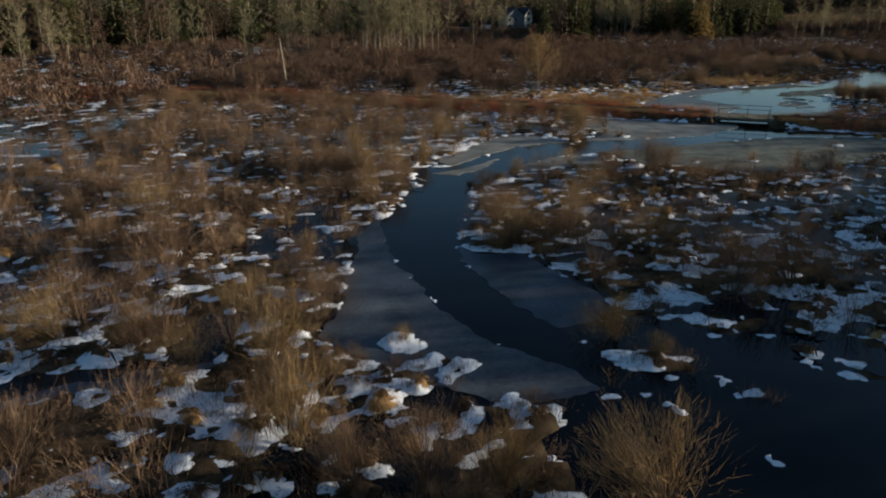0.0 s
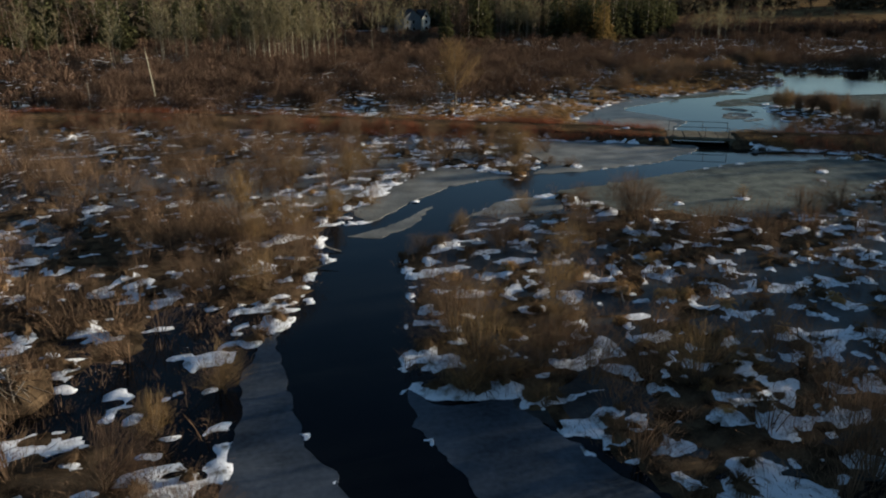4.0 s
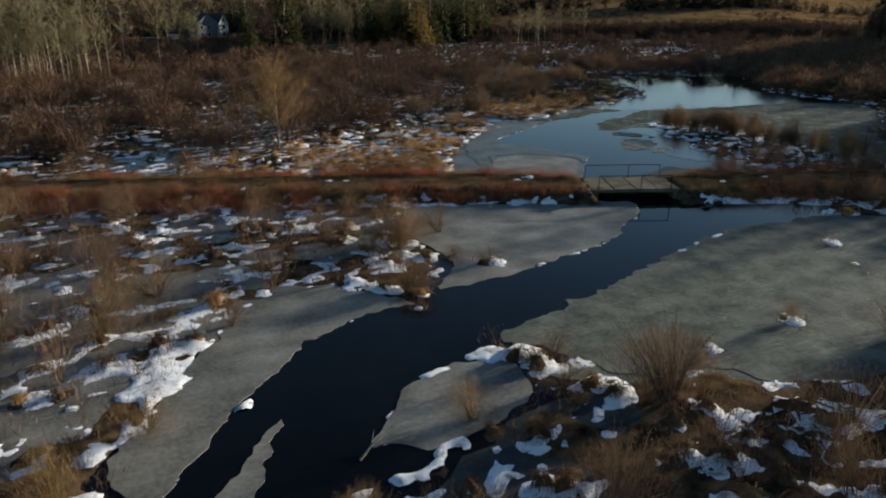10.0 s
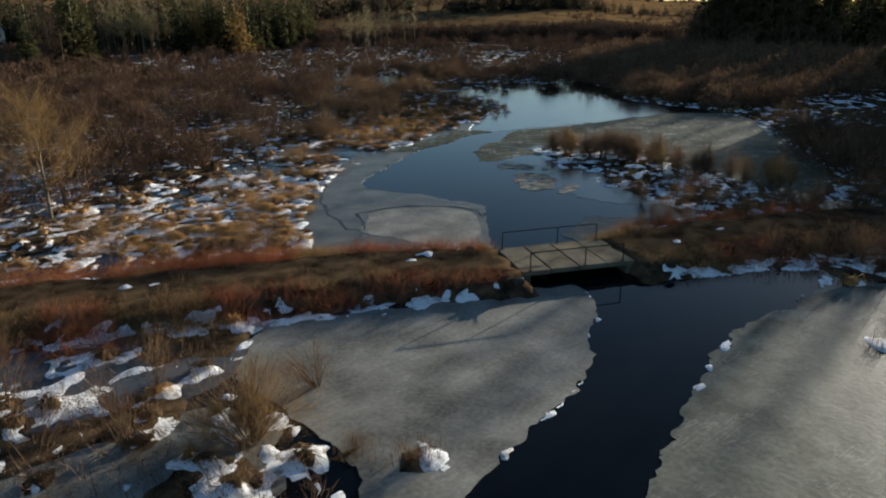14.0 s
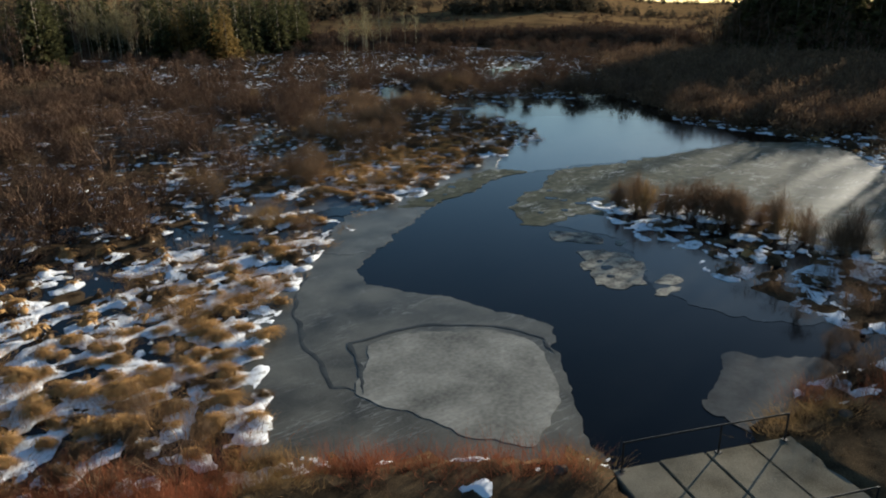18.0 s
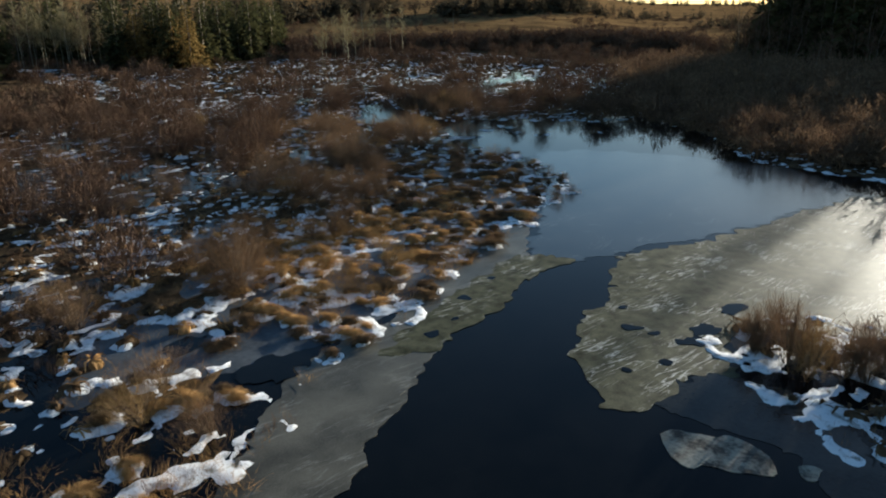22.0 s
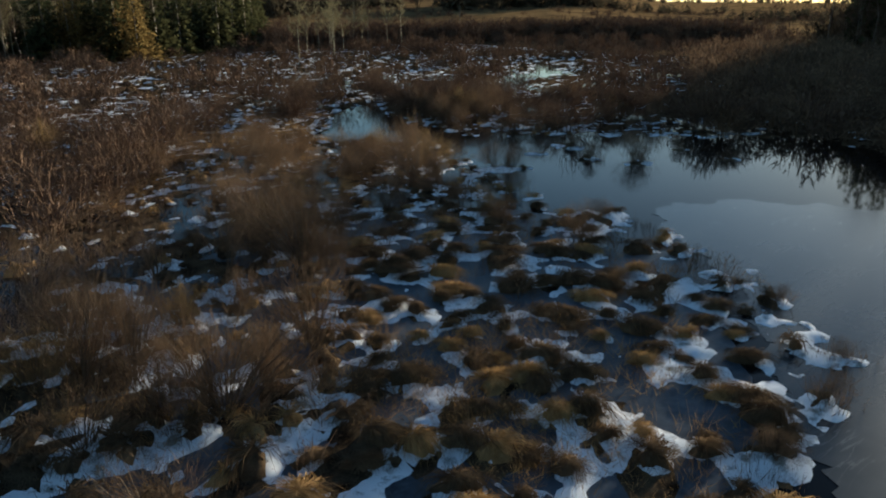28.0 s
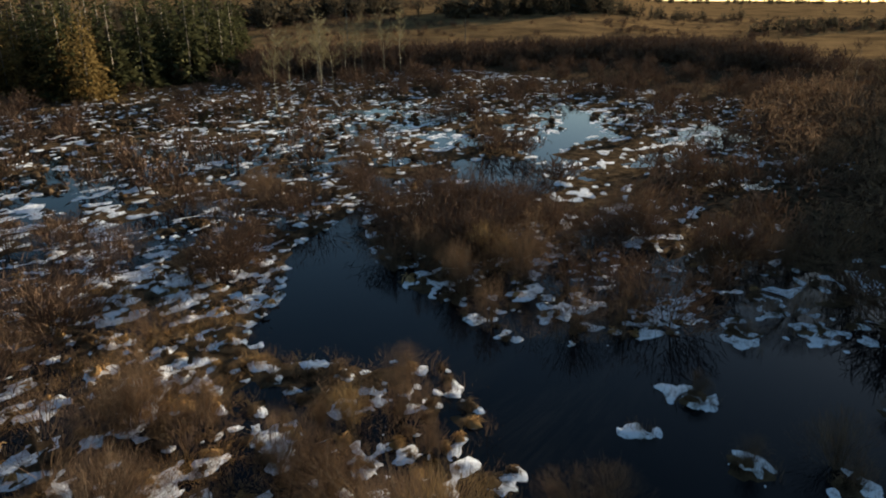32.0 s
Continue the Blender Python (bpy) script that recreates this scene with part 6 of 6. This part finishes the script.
def rod(bm, a, b, r, seg=8):
    a, b = Vector(a), Vector(b)
    m = Matrix.Translation((a + b) / 2) @ (b - a).to_track_quat("Z", "Y").to_matrix().to_4x4()
    bmesh.ops.create_cone(bm, cap_ends=True, segments=seg, radius1=r, radius2=r, depth=(b - a).length, matrix=m)


bridge = tagged(new("footbridge"), "worn concrete slab footbridge with thin dark pipe rails", "bridge")
bridge.matrix_world = pose(BRIDGE_AT[0], BRIDGE_AT[1], 0, 0, 0, BRIDGE_TURN)
for k in range(4):
    bm = bmesh.new()
    box(bm, -2.43 + 1.62 * k, 0.03 * (k % 2), 0.60 + 0.012 * (k % 3), 1.57, 4.0, 0.24)
    bmesh.ops.bevel(bm, geom=bm.edges[:], offset=0.03, segments=2, affect="EDGES")
    part("slab", bm, M_CONCRETE, bridge)
for px in (-3.0, 3.0):
    bm = bmesh.new()
    box(bm, px, 0, 0.1, 0.5, 3.9, 0.74)
    bmesh.ops.bevel(bm, geom=bm.edges[:], offset=0.04, segments=1, affect="EDGES")
    part("abutment", bm, M_CONCRETE, bridge)
for y0 in (-1.5, 1.5):
    bm = bmesh.new()
    box(bm, 0, y0, 0.39, 5.6, 0.18, 0.17)
    part("beam", bm, M_STEEL, bridge, "dark steel beam under the slabs")
for side, posts in ((-1.86, (-2.75, 0.35, 2.55)), (1.88, (-2.95, 0.4, 2.85))):
    rail = part("railing", shape_mesh("railing", ribbon([(posts[0], side, 1.7), (posts[1], side, 1.715), (posts[2], side, 1.7)], [0.034] * 3), M_STEEL), M_STEEL, bridge, "thin dark pipe handrail")
    for px in posts:
        bm = bmesh.new()
        rod(bm, (px, side, 0.6), (px, side, 1.71), 0.032)
        part("post", bm, M_STEEL, rail)
        bm = bmesh.new()
        box(bm, px, side, 0.745, 0.16, 0.16, 0.03)
        part("base_plate", bm, M_STEEL, rail)

tyre = tagged(new("old_tyre"), "old dark rubber tyre lying on the trail bank", "tyre")
tyre.matrix_world = pose(41.8, 84.9, 0.55, 14, 8, 0)
bm = bmesh.new()
ring = [[bm.verts.new(((0.34 + 0.11 * math.cos(b)) * math.cos(a), (0.34 + 0.11 * math.cos(b)) * math.sin(a), 0.11 * math.sin(b))) for b in [q * 0.7854 for q in range(8)]] for a in [k * 0.2618 for k in range(24)]]
for k in range(24):
    for q in range(8):
        bm.faces.new((ring[k - 1][q - 1], ring[k][q - 1], ring[k][q], ring[k - 1][q]))
part("tread", bm, M_RUBBER, tyre)

# stones along the trail bank beside the bridge
for k in range(6):
    s = 1 if k % 2 else -1
    u = s * rng.uniform(3.3, 6.5) if k < 18 else s * rng.uniform(3.2, 4.2)
    v0 = rng.choice([-1, 1]) * rng.uniform(2.0, 3.0)
    p = bridge.matrix_world @ Vector((u, v0, 0))
    bm = bmesh.new()
    bmesh.ops.create_icosphere(bm, subdivisions=2, radius=rng.uniform(0.14, 0.34))
    for vert in bm.verts:
        vert.co *= 0.75 + 0.5 * float(vnoise(vert.co.x * 3 + k * 7, vert.co.y * 3 + vert.co.z * 5, 0.5, 5))
        vert.co.z *= 0.7
    me = bpy.data.meshes.new("bank_stone")
    bm.to_mesh(me)
    bm.free()
    me.materials.append(M_STONE)
    ob = tagged(new("bank_stone", me), "dark rounded stone in the trail bank", "stone", "bank stones")
    ob.location = (p.x, p.y, max(float(terrain(np.array([p.x]), np.array([p.y]))[0]), 0.0) + 0.03)

# ---------------------------------------------------------------- lodge and driftwood
lodge = tagged(new("beaver_lodge"), "low mound of dark sticks capped with snow", "lodge")
lodge.matrix_world = pose(-13.7, 40.1, 0, 0, 0, 20)
bm = bmesh.new()
bmesh.ops.create_uvsphere(bm, u_segments=20, v_segments=10, radius=1.0, matrix=Matrix.Diagonal((2.2, 1.8, 1.0, 1)))
for vert in bm.verts:
    vert.co *= 0.85 + 0.3 * float(vnoise(vert.co.x, vert.co.y * 1.3 + vert.co.z, 0.6, 12))
part("mound", bm, M_GROUND, lodge)
for k in range(60):
    a, r = rng.uniform(0, 6.283), rng.uniform(0.3, 1.9)
    z = 1.05 * math.sqrt(max(0.05, 1 - (r / 2.2) ** 2))
    c = np.array([math.cos(a) * r, math.sin(a) * r * 0.82, z])
    d = np.array([math.cos(a + rng.normal(0, 0.7)), math.sin(a + rng.normal(0, 0.7)), -0.35]) * rng.uniform(0.4, 1.0)
    part("stick", shape_mesh("stick", ribbon([c - d, c + d], [0.035, 0.02]), M_BARK), M_BARK, lodge)
part("snow_cap", shape_mesh("snow_cap", (np.array([(0.9 * math.cos(q * 0.628) * (0.7 + 0.3 * (q % 2)), 0.6 * math.sin(q * 0.628), 1.0 + 0.03 * (q % 3)) for q in range(10)] + [(0, 0, 1.16)]), np.array([(q, (q + 1) % 10, 10) for q in range(10)])), M_SNOW), M_SNOW, lodge, "thin snow cap")

for k, (x, y, ln, turn) in enumerate([(-13.4, 30.5, 2.2, 60), (-17.5, 41.5, 2.0, 10), (7.4, 60.6, 1.4, 35), (14.5, 50.5, 1.5, 100), (-2.2, 52.2, 1.6, 20), (-1.8, 55.0, 1.2, 150), (12.0, 46.0, 1.8, 70), (60.5, 143.5, 1.6, 30), (56.0, 140.0, 1.8, 80), (31.6, 83.3, 1.3, -50)]):
    log = tagged(new("driftwood"), "bleached dead branch lying in the marsh", "branch", "driftwood")
    log.matrix_world = pose(x, y, max(float(terrain(np.array([x]), np.array([y]))[0]), 0.02) + 0.08, 0, -6, turn)
    part("stem", shape_mesh("stem", ribbon([(-ln / 2, 0, 0), (0, 0.06 * ln, 0.05), (ln / 2, -0.03, 0.12)], [0.055, 0.045, 0.015]), M_WOOD), M_WOOD, log)
    part("fork", shape_mesh("fork", ribbon([(0, 0.06 * ln, 0.05), (ln * 0.3, ln * 0.2, 0.28)], [0.03, 0.008]), M_WOOD), M_WOOD, log)

# ---------------------------------------------------------------- house


def prism(bm, x0, x1, y0, y1, z0, z1, ridge):
    """A gabled block with its ridge along y."""
    pts = [(x0, y0, z0), (x1, y0, z0), (x1, y0, z1), ((x0 + x1) / 2, y0, ridge), (x0, y0, z1)]
    a = [bm.verts.new(p) for p in pts]
    b = [bm.verts.new((p[0], y1, p[2])) for p in pts]
    bm.faces.new(a)
    bm.faces.new(b[::-1])
    for k in range(5):
        bm.faces.new((a[k - 1], b[k - 1], b[k], a[k]))


house = tagged(new("house"), "grey two-storey house with cream gable trim and dark roof", "house")
house.matrix_world = pose(35, 386, float(terrain(np.array([35.0]), np.array([386.0]))[0]) - 0.2, 0, 0, 24)
bm = bmesh.new()
prism(bm, -5, 5, -5, 5, -1, 6.6, 10.2)
part("wall", bm, M_SIDING, house)
bm = bmesh.new()
prism(bm, 4.6, 9.0, -6.2, 2.5, -1, 6.4, 10.0)
part("gable_wing", bm, M_TRIM, house, "cream front gable")
for sgn, x0, x1, zr, y0, y1 in ((-1, 0, -5.5, 10.4, -5.5, 5.5), (1, 0, 5.5, 10.4, -5.5, 5.5), (-1, 6.8, 4.2, 10.2, -6.7, 2.6), (1, 6.8, 9.4, 10.2, -6.7, 2.6)):
    bm = bmesh.new()
    low = 6.25 if abs(x1 - x0) > 4 else 6.1
    v = [bm.verts.new(p) for p in ((x0, y0, zr), (x1, y0, low), (x1, y1, low), (x0, y1, zr), (x0, y0, zr + 0.2), (x1, y0, low + 0.2), (x1, y1, low + 0.2), (x0, y1, zr + 0.2))]
    for q in ((0, 1, 2, 3), (7, 6, 5, 4), (0, 4, 5, 1), (1, 5, 6, 2), (2, 6, 7, 3), (3, 7, 4, 0)):
        bm.faces.new([v[i] for i in q])
    bmesh.ops.recalc_face_normals(bm, faces=bm.faces[:])
    part("roof", bm, M_ROOF, house)
for wx_, wz, yy in ((-3.2, 1.6, -5.05), (0.2, 1.6, -5.05), (-3.2, 4.6, -5.05), (0.2, 4.6, -5.05), (6.8, 1.6, -6.25), (6.8, 4.6, -6.25), (6.8, 7.4, -6.25)):
    w = part("window", shape_mesh("window", (np.array([(wx_ - 0.65, yy, wz - 0.8), (wx_ + 0.65, yy, wz - 0.8), (wx_ + 0.65, yy, wz + 0.8), (wx_ - 0.65, yy, wz + 0.8)]), np.array([(0, 1, 2), (0, 2, 3)])), M_GLASS), M_GLASS, house)
    bm = bmesh.new()
    for cx, cz, a, c in ((wx_ - 0.7, wz, 0.12, 1.8), (wx_ + 0.7, wz, 0.12, 1.8), (wx_, wz - 0.85, 1.5, 0.12), (wx_, wz + 0.85, 1.5, 0.12)):
        box(bm, cx, yy, cz, a, 0.1, c)
    part("window_frame", bm, M_TRIM, w)
bm = bmesh.new()
box(bm, -2.2, 1.5, 10.2, 0.8, 0.8, 2.2)
part("chimney", bm, M_STONE, house)
shed = tagged(new("shed"), "small pale shed with a dark roof near the house", "shed")
shed.matrix_world = pose(22, 380, float(terrain(np.array([22.0]), np.array([380.0]))[0]), 0, 0, 20)
bm = bmesh.new()
prism(bm, -1.8, 1.8, -2.2, 2.2, -0.5, 2.0, 2.9)
part("wall", bm, M_TRIM, shed)
bm = bmesh.new()
prism(bm, -2.0, 2.0, -2.4, 2.4, 2.02, 2.06, 3.15)
part("roof", bm, M_ROOF, shed)


def lane(name, line, width, label):
    pts = strip(line, width)
    n = len(line)
    P = np.array(pts)
    z = terrain(P[:, 0], P[:, 1]) + 0.25
    v = np.concatenate([np.c_[P, z], np.c_[P, z - 0.6]])
    f = []
    for k in range(n - 1):
        a, b, c, d = k, k + 1, 2 * n - 2 - k, 2 * n - 1 - k
        f += [(a, d, c), (a, c, b)]
        for q, r in ((a, b), (c, d)):
            f += [(q, r, r + 2 * n), (q, r + 2 * n, q + 2 * n)]
    return tagged(mesh_object(name, v, f, M_SNOW), label, "lane", kind="structure")


lane("snow_lane_west", [(-62, 345), (-45, 358), (-25, 385), (-2, 400), (20, 395)], 5, "snow-covered lane in front of the far trees")
lane("snow_lane_east", [(52, 322), (58, 314), (64, 306), (70, 300)], 4, "snow-covered lane below the larches")
